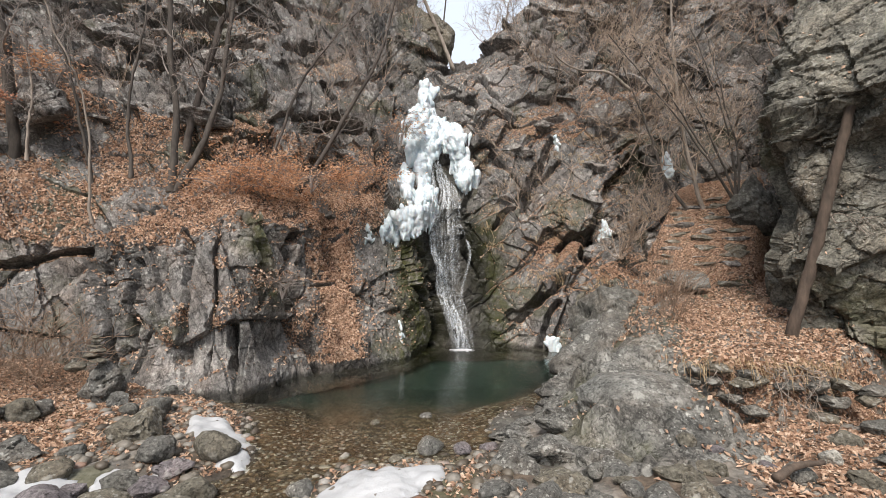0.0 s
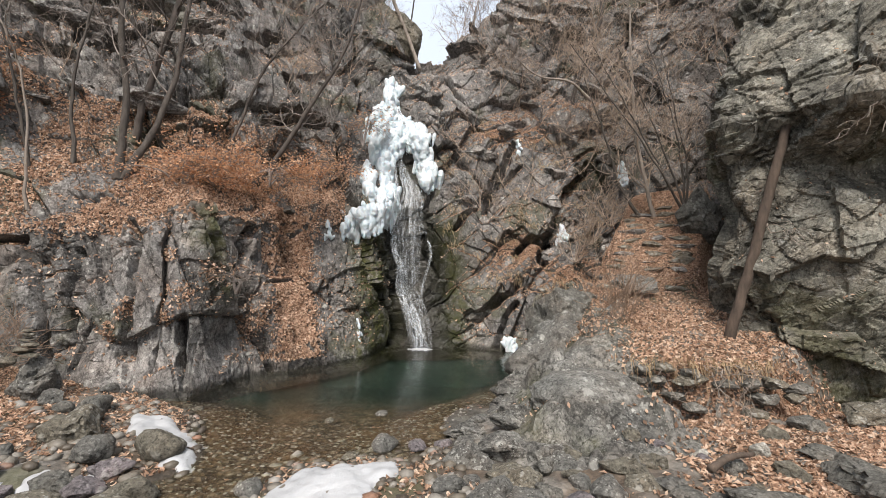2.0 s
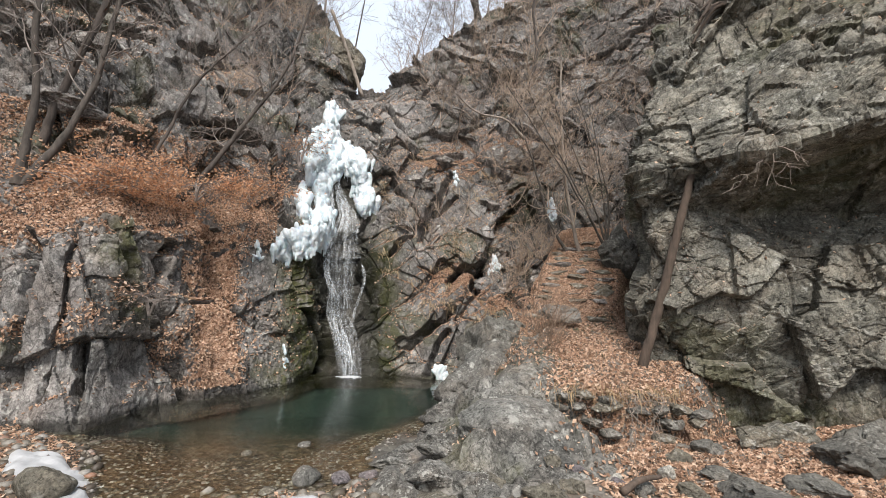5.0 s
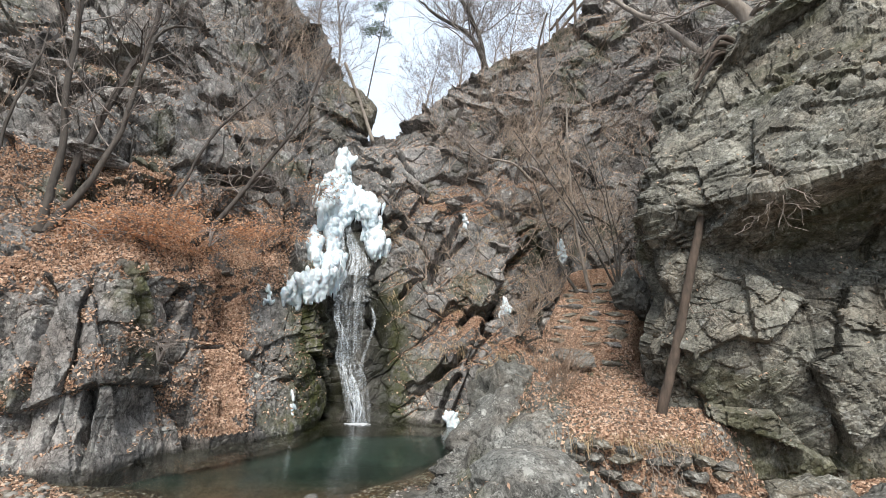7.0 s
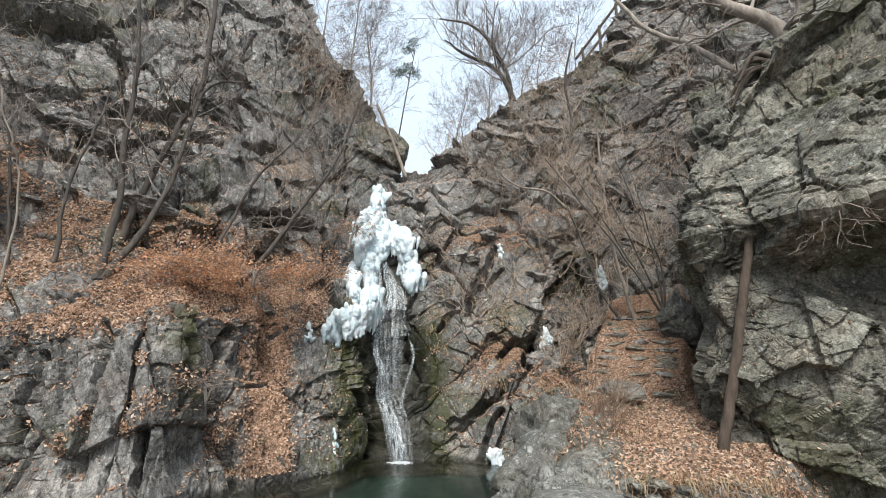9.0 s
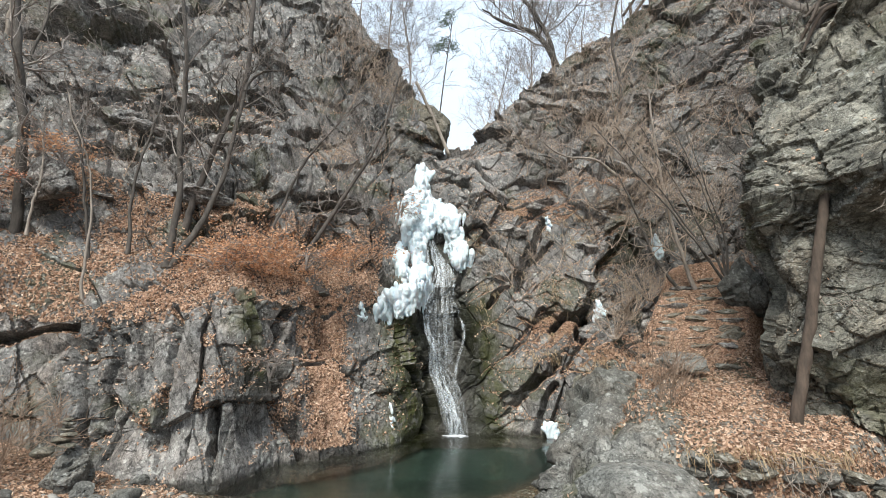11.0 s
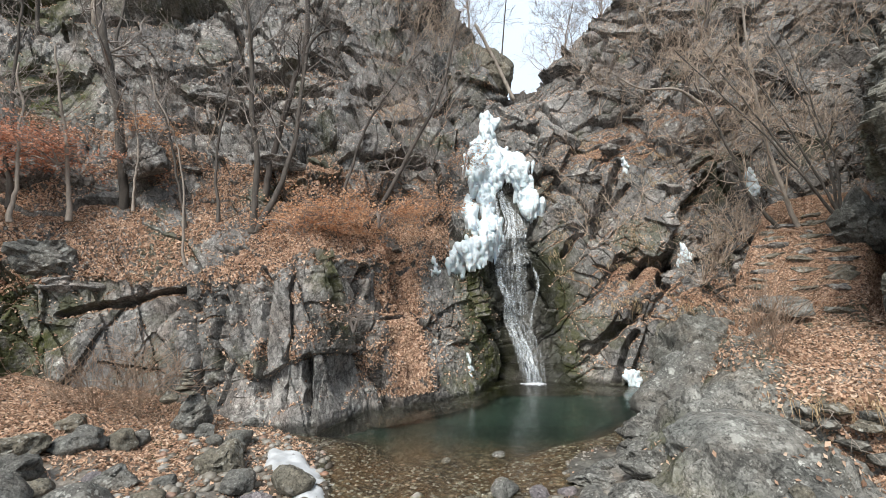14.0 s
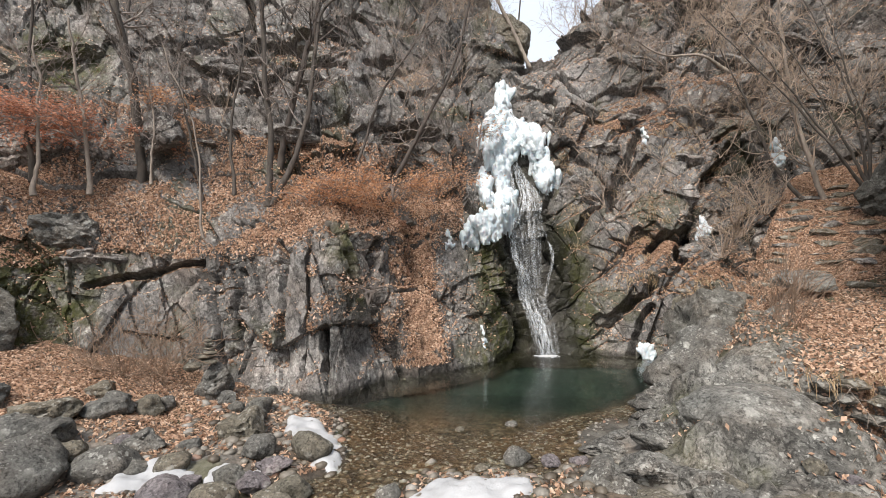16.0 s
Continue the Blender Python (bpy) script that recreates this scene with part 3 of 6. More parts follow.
def main_wall():
    a = np.concatenate([np.linspace(-110, -60, 70)[:-1], np.linspace(-60, 44, 900), np.linspace(44, 110, 60)[1:]])
    steps = np.concatenate([np.linspace(0, 1, 16)[:-1], np.linspace(1, 6, 460)[:-1], np.linspace(6, 7, 150)[:-1], np.linspace(7, 8, 30)])
    table = np.array([c[1:] for c in WALL])
    prof = interpolated([c[0] for c in WALL], table, a)
    zr = interpolated(np.arange(9), np.swapaxes(prof, 0, 1), steps)
    zr = np.swapaxes(zr, 0, 1)
    z, r = zr[..., 0], zr[..., 1]
    az = np.broadcast_to(a[:, None], z.shape)
    # the chute is a shallow groove with a darker, sharper left cheek
    c = chute(az, z)
    r = r + 0.35 * np.exp(-(c / 0.45) ** 2) * smoothstep(0.2, 1.5, z) * (z < 7.5)
    r = r + 0.22 * np.exp(-((az + 13.5) / 2.2) ** 2) * np.clip(z - 0.1, 0, 2.3) * smoothstep(5.0, 3.4, z)
    P = np.stack([r * np.sin(np.radians(az)), r * np.cos(np.radians(az)), z], -1)
    P[..., 2] += np.exp(-((steps[None, :] - 3.2) / 0.7) ** 2) * smoothstep(-5, -10, az) * 0.16 * fbm(P * np.array((1, 1, 0.2)), 1.2, 3, 35)
    n = grid_normals(P)
    n = np.where((n * P).sum(-1, keepdims=True) > 0, -n, n)
    left = smoothstep(2, -6, az)[..., None]
    far = smoothstep(16, 24, r)
    h1a, k1a = blocks(P, (1.7, 2.2, 2.6), 3, (12, 18, 20), 0.75)
    h1b, k1b = blocks(P, (2.4, 1.8, 1.5), 5, (25, 32, 10), 0.75)
    h1, k1 = h1a * left[..., 0] + h1b * (1 - left[..., 0]), k1a * left[..., 0] + k1b * (1 - left[..., 0])
    h2a, k2a = blocks(P, (0.62, 0.8, 1.9), 7, (8, 14, 15), 0.8)
    h2b, k2b = blocks(P, (1.0, 0.8, 0.95), 9, (15, 30, 0), 0.8)
    h2, k2 = h2a * left[..., 0] + h2b * (1 - left[..., 0]), k2a * left[..., 0] + k2b * (1 - left[..., 0])
    h3a, k3a = blocks(P, (0.24, 0.3, 0.6), 11, (10, 16, 15), 0.7)
    h3b, k3b = blocks(P, (0.36, 0.32, 0.30), 15, (15, 30, 0), 0.7)
    h3, k3 = h3a * left[..., 0] + h3b * (1 - left[..., 0]), k3a * left[..., 0] + k3b * (1 - left[..., 0])
    rugged = 0.55 + 0.8 * smoothstep(-0.2, 0.5, fbm(P, 0.7, 2, 27))
    k1 = k1 * smoothstep(-0.4, 0.3, fbm(P, 0.6, 2, 29))
    h4, k4 = blocks(P, (0.11, 0.13, 0.10), 13, (15, 25, 0), 0.6)
    smooth_slab = np.exp(-((az - 15.5) / 3.6) ** 4 - ((z - 3.7) / 1.1) ** 4) + 0.8 * np.exp(-((az - 8) / 3.5) ** 4 - ((z - 6.2) / 0.8) ** 4) + np.exp(-((az + 43) / 4.5) ** 4 - ((z - 1.05) / 0.75) ** 4) + 0.75 * np.exp(-((az + 26) / 10) ** 4 - ((z - 0.9) / 1.2) ** 4)
    smooth_slab = np.minimum(smooth_slab, 1)
    rugged = rugged * (1 - 0.6 * smooth_slab)
    along = np.radians(az) * 9.5
    lf, high = left[..., 0], smoothstep(2.5, 3.6, z)
    low_left = ribs(along, z, P, -64, (0.62, 1.5), 201) + 0.5 * ribs(along, z, P, 12, (0.9, 0.8), 205)
    high_left = ribs(along, z, P, 38, (0.85, 1.3), 211) + 0.7 * ribs(along, z, P, 100, (0.7, 1.1), 215)
    right = ribs(along, z, P, 47, (0.75, 1.4), 221) + 0.6 * ribs(along, z, P, -28, (0.6, 0.9), 225)
    slabs = lf * (low_left * (1 - high) + high_left * high) + (1 - lf) * right
    slivers = lf * ribs(along, z, P, 72, (0.17, 0.4), 231) + (1 - lf) * ribs(along, z, P, 40, (0.19, 0.45), 235)
    h4 = h4 + 0.6 * fbm(P, 9.0, 2, 25)
    d = 0.17 * h1 * (1 - 0.5 * smooth_slab) + ((0.15 + 0.05 * high) * slabs + 0.022 * rugged * slivers * (1 - 0.7 * smooth_slab)) * (1 - 0.4 * smooth_slab) + rugged * (0.045 * h2 + 0.024 * h3 + 0.007 * h4) + 0.10 * fbm(P, 0.5, 2, 21) + 0.018 * fbm(P, 3.0, 3, 23)
    d = d - (0.09 * k1 + rugged * (0.06 * k2 + 0.022 * k3)) * (1 - 0.6 * smooth_slab)
    d = d * (1 - 0.7 * np.exp(-(c / 0.3) ** 2)) + far * fbm(P, 0.12, 4, 31) * 1.5
    shelf = np.exp(-((steps[None, :] - 3.6) / 0.45) ** 2) * smoothstep(-6, -12, az)
    d = d * (1 - 0.75 * shelf) + shelf * (0.05 * fbm(P, 1.5, 3, 33) + 0.06)
    low = smoothstep(0.6, 0.1, z)
    d = d * (1 - 0.6 * low) + 0.05 * low
    d = d - clefts(az, z, r, P)
    P = P + n * d[..., None]
    n = grid_normals(P)
    n = np.where((n[..., 2] < 0)[..., None] & (steps[None, :, None] > 7), -n, n)
    up = np.abs(n[..., 2]) * np.sign((n * np.stack([-P[..., 0], -P[..., 1], 3 + 0 * z], -1)).sum(-1)) * np.sign(n[..., 2])
    patch = fbm(P, 1.1, 4, 41)
    wet = np.exp(-((c + 0.05) / 0.85) ** 4) * smoothstep(3.4, 2.2, z) + np.exp(-(c / 0.5) ** 2) * smoothstep(6.6, 5.5, z) + 0.9 * smoothstep(0.10, 0.01, z + 0.05 * patch)
    moss = 1.0 * np.exp(-((np.abs(c + 0.1) - 0.85) / 0.45) ** 2) * smoothstep(3.4, 2.4, z) + smoothstep(-46, -52, az) * smoothstep(2.6, 2.0, z) * 0.9
    streak = np.exp(-((az + 21.6 + 1.9 * (z - 1.7)) / 1.1) ** 2) * smoothstep(0.9, 1.4, z) * smoothstep(2.6, 2.2, z)
    moss = moss + 0.85 * smoothstep(-42, -50, az) * smoothstep(5.0, 6.5, z) * smoothstep(-0.7, 0.1, patch)
    moss = moss + 0.5 * smoothstep(0.35, 0.8, patch) + 0.8 * streak
    return a, P, up, np.clip(wet, 0, 1), np.clip(moss, 0, 1)


wall_a, wall_P, wall_up, wall_wet, wall_moss = main_wall()
wall_me = arrays_mesh("cliff", wall_P.reshape(-1, 3), grid_faces(*wall_P.shape[:2])[:, ::-1], False, (("wet", wall_wet), ("moss", wall_moss)))
wall = tagged(part("cliff_wall", wall_me, CLIFF), "fractured grey rock cliff with leaf-covered ledges round the pool", "cliff", kind="structure")


def on_wall(az, z, out=0.0):
    """A point of the main cliff at an azimuth in degrees and a height."""
    i = int(np.argmin(np.abs(wall_a - az)))
    col = wall_P[i]
    j = int(np.argmin(np.abs(col[:, 2] - z) + 0.002 * np.arange(len(col))))
    p = col[j]
    return Vector((p[0], p[1], p[2])) - Vector((p[0], p[1], 0)).normalized() * out


# ---- the overhanging rock beside the path: a base line with (height, forward) profiles ----
OVER = []


def section(x, y, *profile):
    """One upright section of the overhanging rock: its foot, then (height, forward) pairs."""
    OVER.append((x, y) + profile)


section(8.9, 9.9, (1.5, 0), (2.6, 0), (3.2, 0.1), (3.8, 0.1), (4.4, 0.1), (4.8, 0.0), (5.6, -0.6), (6.6, -1.4), (10, -5))
section(7.1, 8.5, (1.2, 0), (2.0, 0), (2.8, 0.1), (3.4, 0.1), (3.9, 0.1), (4.3, 0.0), (5.0, -0.6), (5.9, -1.4), (9, -5))
section(5.6, 6.9, (0.4, 0), (1.3, 0), (2.1, 0.15), (2.7, 0.2), (3.2, 0.3), (3.5, 0.2), (4.4, -0.4), (5.5, -1.3), (8, -5))
section(4.65, 5.8, (0.2, 0), (0.9, 0), (1.7, 0.15), (2.5, 0.1), (3.1, 0.25), (3.6, 0.2), (4.5, -0.4), (5.7, -1.4), (8, -5))
section(4.1, 5.25, (0.1, 0), (0.8, 0.05), (1.6, 0.25), (2.4, 0.05), (2.95, 0.15), (3.45, 0.4), (4.4, 0.0), (6.1, -1.2), (8, -5))
section(4.5, 4.92, (0.0, 0), (0.6, 0.05), (1.6, 0.2), (2.4, 0.1), (2.95, 0.05), (3.45, 0.5), (4.5, 0.15), (6.2, -1.0), (8.2, -5))
section(4.95, 4.55, (0.0, 0), (0.6, 0.1), (1.6, 0.22), (2.45, 0.1), (2.9, -0.3), (3.45, 0.8), (4.6, 0.35), (6.3, -0.8), (8.5, -5))
section(6.05, 3.95, (0.0, 0), (0.65, 0.1), (1.65, 0.25), (2.5, 0.15), (2.95, -0.5), (3.8, 1.15), (5.2, 0.8), (6.8, -0.3), (9, -5))
section(8.0, 3.0, (0.0, 0), (0.7, 0), (1.6, 0.15), (2.6, 0.0), (3.1, -0.6), (4.2, 1.5), (5.7, 1.2), (7.4, -0.1), (10, -5))
section(10.0, 0.0, (0.0, 0), (0.7, 0), (1.6, 0), (2.8, 0), (3.6, 0.2), (4.4, 0.2), (6.0, 0), (8, -1.0), (12, -6))
section(11.0, -7.0, (0.0, 0), (0.7, 0), (1.6, 0), (2.8, 0), (3.6, 0), (4.4, 0), (6.0, -0.4), (8, -2.0), (12, -7))


def overhang():
    base = np.array([c[:2] for c in OVER])
    s = np.concatenate([[0], np.cumsum(np.linalg.norm(np.diff(base, axis=0), axis=1))])
    t = np.concatenate([np.linspace(0, s[8], 560)[:-1], np.linspace(s[8], s[-1], 60)])
    b = interpolated(s, base, t)
    for k in range(26):
        b[1:-1] = 0.5 * b[1:-1] + 0.25 * (b[:-2] + b[2:])
    tangent = np.gradient(b, axis=0)
    tangent /= np.linalg.norm(tangent, axis=1, keepdims=True)
    front = np.stack([tangent[:, 1], -tangent[:, 0]], 1)
    steps = np.concatenate([np.linspace(0, 1, 20)[:-1], np.linspace(1, 7, 400)[:-1], np.linspace(7, 8, 30)])
    prof = interpolated(s, np.array([c[2:] for c in OVER]), t)
    zr = np.swapaxes(interpolated(np.arange(9), np.swapaxes(prof, 0, 1), steps), 0, 1)
    P = np.stack([b[:, 0, None] + front[:, 0, None] * zr[..., 1], b[:, 1, None] + front[:, 1, None] * zr[..., 1], zr[..., 0]], -1)
    n = grid_normals(P)
    if (n[..., 0].mean() > 0):
        n = -n
    h1, k1 = blocks(P, (1.3, 1.4, 1.1), 53, (20, -32, 30), 0.9)
    h2, k2 = blocks(P, (0.6, 0.6, 0.5), 57, (15, -30, 20), 0.8)
    h3, k3 = blocks(P, (0.2, 0.22, 0.16), 59, (15, -30, 20), 0.7)
    run = np.broadcast_to(t[:, None], P.shape[:2])
    slabs = 0.8 * ribs(run, P[..., 2], P, 36, (0.6, 0.9), 241) + 0.9 * ribs(run, P[..., 2], P, 104, (0.6, 0.8), 245)
    slivers = ribs(run, P[..., 2], P, 42, (0.14, 0.3), 251)
    rugged = 0.6 + 0.8 * smoothstep(-0.2, 0.5, fbm(P, 0.9, 2, 69))
    under = np.exp(-((steps[None, :] - 3.6) / 0.5) ** 2)
    d = 0.09 * h1 + (0.085 * slabs + 0.022 * slivers * rugged) * (1 - 0.6 * under) + rugged * (0.035 * h2 + 0.016 * h3) + 0.08 * fbm(P, 0.7, 2, 61) + 0.02 * fbm(P, 3.0, 4, 63) - 0.03 * k1 - rugged * (0.02 * k2 + 0.01 * k3)
    P = P + n * d[..., None]
    n = grid_normals(P)
    up = n[..., 2] if (n[..., 2][:, -20:].mean() > 0) else -n[..., 2]
    moss = 0.45 * smoothstep(0.2, 0.7, fbm(P, 0.9, 4, 67)) + 0.12 * smoothstep(0.9, 0.5, P[..., 2])
    return P, up, moss


over_P, over_up, over_moss = overhang()
over_me = arrays_mesh("overhang", over_P.reshape(-1, 3), grid_faces(*over_P.shape[:2]), False, (("wet", over_moss * 0), ("moss", np.clip(over_moss, 0, 1))))
tagged(part("overhanging_rock", over_me, OVERHANG), "overhanging grey-brown rock face with dark hollow beside the path", "cliff", kind="structure")

# ---- ground ----
POOL = np.array([(-0.3, 10.4), (1.6, 10.4), (2.7, 9.6), (2.3, 7.4), (1.75, 6.4), (1.22, 5.7), (0.75, 5.2), (0.42, 4.7), (0.45, 4.25), (0.2, 4.05), (-0.3, 4.15),
                 (-0.55, 3.95), (-0.95, 4.05), (-1.1, 3.5), (-1.0, 2.4), (-1.3, 2.0), (-1.75, 2.4), (-1.85, 3.6), (-1.75, 4.2), (-2.05, 4.7), (-2.35, 5.4), (-3.2, 6.0), (-3.0, 7.5), (-1.2, 9.2)])
PLATFORM = np.array([(2.35, 4.55), (2.9, 4.3), (3.55, 4.2), (4.6, 4.9), (5.4, 6.6), (5.6, 8.4), (4.3, 8.2), (3.85, 7.6), (3.35, 6.6), (2.8, 5.4)])


def polygon_distance(x, y, poly):
    """Signed distance to a polygon, negative inside."""
    d = np.full(x.shape, 1e9)
    inside = np.zeros(x.shape, bool)
    for (x0, y0), (x1, y1) in zip(poly, np.roll(poly, -1, 0)):
        ex, ey = x1 - x0, y1 - y0
        t = np.clip(((x - x0) * ex + (y - y0) * ey) / (ex * ex + ey * ey), 0, 1)
        d = np.minimum(d, np.hypot(x - x0 - t * ex, y - y0 - t * ey))
        inside ^= ((y0 > y) != (y1 > y)) & (x < ex * (y - y0) / (ey if abs(ey) > 1e-9 else 1e-9) + x0)
    return np.where(inside, -d, d)


def rock_area(x, y, s, q, right):
    """Where bare rock, not soil, forms the shore between pool and path."""
    return np.clip(right * smoothstep(-0.05, 0.12, s) * (1 - smoothstep(0.1, -0.15, q)) * smoothstep(2.75, 2.45, x - 0.35 * np.maximum(y - 4.4, 0)) * smoothstep(3.1, 3.5, y), 0, 1)


def ground_height(x, y, detail=True):
    p = np.stack([x, y, 0 * x], -1)
    wob = 0.10 * fbm(p, 1.6, 3, 71)
    s = polygon_distance(x, y, POOL) + wob
    right = smoothstep(0.0, 0.8, x - np.interp(y, (0, 4, 5, 7.4, 9), (0.9, 0.7, 0.7, 1.4, 2.2)))
    left_z = np.minimum(0.07 + 0.05 * np.maximum(s - 0.2, 0) + 0.05 * np.maximum(s - 1.5, 0), 0.9) * smoothstep(0, 0.5, s) + 0.13 * np.clip(-x - 3.6, 0, 3.5) * smoothstep(2.5, 4.5, y)
    right_z = np.minimum((0.30 + 0.2 * smoothstep(4.1, 5.0, y) + 0.16 * np.maximum(y - 4.0, 0)) * smoothstep(0, 1.05, s) * smoothstep(3.5, 3.92, y + 0.15 * fbm(p, 1.3, 2, 75)) * smoothstep(2.6 + 0.3 * np.maximum(y - 4.4, 0), 2.25 + 0.3 * np.maximum(y - 4.4, 0), x) + 0.24 * smoothstep(0, 1.2, s) * smoothstep(0, 2, x) * smoothstep(4.6, 4.0, y) + 0.035 * np.maximum(s - 1.0, 0), 1.6)
    z = left_z * (1 - right) + right_z * right
    plane = 0.74 + 0.22 * (y - 4.4) + 0.02 * (x - 3)
    q = polygon_distance(x, y, PLATFORM) + 0.05 * fbm(p, 3, 3, 73)
    front = smoothstep(4.9, 4.5, y)
    side = smoothstep(0.9 - 0.82 * front, 0.0, q)
    z = np.maximum(z, z * (1 - side) + np.maximum(plane, z) * side)
    along = ((x - 4.0) * 0.62 + (y - 7.3) * 0.785)
    across = (x - 4.0) * 0.785 - (y - 7.3) * 0.62
    z = np.maximum(z, (1.38 + 0.62 * np.clip(along, -0.2, 3.4)) * smoothstep(1.3, 0.75, np.abs(across)) * (along > -0.2))
    depth = np.interp(y, (2.0, 3.6, 4.6, 5.6, 6.6, 7.6, 10), (0.06, 0.10, 0.18, 0.36, 0.72, 1.2, 1.5))
    z = np.where(s < 0, -depth * smoothstep(0, -0.9, s) - 0.02, z)
    far = np.hypot(x, y)
    z = z + smoothstep(14, 60, far) * 2.0
    if detail:
        rocky = rock_area(x, y, s, q, right)
        h1, k1 = blocks(p + np.stack([0 * x, 0 * x, z], -1), (0.8, 0.6, 0.9), 77, (0, 20, 35), 0.6)
        h2, k2 = blocks(p + np.stack([0 * x, 0 * x, z], -1), (0.28, 0.24, 0.4), 79, (0, 20, 35), 0.6)
        z = z + rocky * (0.085 * h1 + 0.035 * h2 - 0.07 * k1 - 0.02 * k2) + 0.035 * fbm(p, 2.2, 4, 81) * (s > -0.1) + 0.012 * fbm(p, 9, 3, 83)
        z = np.where(s < -0.05, np.minimum(z, -0.02), z)
    return z


def spaced(lo, a, b, hi, step, coarse):
    return np.concatenate([-np.geomspace(-lo, -a, coarse)[:-1] if a < 0 else [], np.arange(a, b, step), np.geomspace(b, hi, coarse)])


gx = spaced(-900, -9.0, 7.5, 900, 0.034, 26)
gy = spaced(-900, -1.0, 10.5, 900, 0.034, 26)
GX, GY = np.meshgrid(gx, gy, indexing="ij")
GZ = ground_height(GX, GY)
g_s = polygon_distance(GX, GY, POOL)
g_moss = 0.5 * smoothstep(0.2, 0.7, fbm(np.stack([GX, GY, GZ], -1), 1.5, 4, 85))
# the third attribute sets how far depth darkens and greens the bed's colour
ground_me = arrays_mesh("ground", np.stack([GX, GY, GZ], -1).reshape(-1, 3), grid_faces(*GX.shape), True,
                        (("wet", smoothstep(0.10, 0.02, GZ) * (GX > -6) * (np.hypot(GX, GY) < 12)), ("moss", g_moss), ("depth_tint", smoothstep(-0.16, -0.85, GZ))))
ground_me.materials.append(GROUND)
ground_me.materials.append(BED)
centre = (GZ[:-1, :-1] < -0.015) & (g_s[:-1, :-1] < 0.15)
ground_me.materials.append(SHORE_ROCK)
g_right = smoothstep(0.0, 0.8, GX - np.interp(GY, (0, 4, 5, 7.4, 9), (0.9, 0.7, 0.7, 1.4, 2.2)))
bare = (rock_area(GX, GY, g_s, polygon_distance(GX, GY, PLATFORM), g_right) > 0.4)[:-1, :-1]
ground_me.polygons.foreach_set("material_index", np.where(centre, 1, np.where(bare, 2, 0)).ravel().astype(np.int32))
tagged(part("ground", ground_me, None), "rocky ground with soil and a pebbly pool bed", "ground", kind="structure")


def ground_at(x, y):
    return float(ground_height(np.array([x], float), np.array([y], float))[0])


# ---- pool ----
wx, wy = np.meshgrid(np.linspace(-4.0, 3.4, 60), np.linspace(1.6, 10.6, 70), indexing="ij")
water_me = arrays_mesh("water", np.stack([wx, wy, 0 * wx], -1).reshape(-1, 3), grid_faces(*wx.shape))
water = part("water", water_me, WATER)
water.visible_shadow = False
tagged(water, "clear pool, brown in the shallows and dark green below the fall", "water", kind="structure")


# ---- makers ----
class Soup:
    """Collects many small pieces into one mesh."""

    def __init__(self):
        self.v, self.f, self.n = [], [], 0

    def add(self, verts, faces):
        self.v.append(np.asarray(verts, float))
        self.f.append(np.asarray(faces) + self.n)
        self.n += len(verts)

    def mesh(self, name, smooth=True):
        return arrays_mesh(name, np.concatenate(self.v), np.concatenate(self.f), smooth)


def tube(soup, points, radii, sides=5):
    p = np.asarray(points, float)
    t = np.gradient(p, axis=0)
    t /= np.linalg.norm(t, axis=1, keepdims=True) + 1e-9
    ref = np.array((0.3, 0.9, 0.2)) if abs(t[0, 2]) > 0.6 else np.array((0, 0, 1.0))
    u = np.cross(t, ref)
    u /= np.linalg.norm(u, axis=1, keepdims=True) + 1e-9
    w = np.cross(t, u)
    a = np.arange(sides) * 2 * np.pi / sides
    ring = np.cos(a)[None, :, None] * u[:, None] + np.sin(a)[None, :, None] * w[:, None]
    v = p[:, None] + ring * np.asarray(radii, float)[:, None, None]
    k = len(p)
    i = (np.arange(k - 1)[:, None] * sides + np.arange(sides)[None]).ravel()
    j = (np.arange(k - 1)[:, None] * sides + (np.arange(sides)[None] + 1) % sides).ravel()
    soup.add(v.reshape(-1, 3), np.stack([i, j, j + sides, i + sides], 1))


def smooth_line(points, count):
    """A smooth curve through a few points."""
    p = np.asarray(points, float)
    q = np.concatenate([[2 * p[0] - p[1]], p, [2 * p[-1] - p[-2]]])
    t = np.linspace(0, len(p) - 1 - 1e-6, count)
    k = t.astype(int)
    f = (t - k)[:, None]
    a, b, c, d = q[k], q[k + 1], q[k + 2], q[k + 3]
    return 0.5 * (2 * b + (c - a) * f + (2 * a - 5 * b + 4 * c - d) * f * f + (3 * b - a - 3 * c + d) * f ** 3)


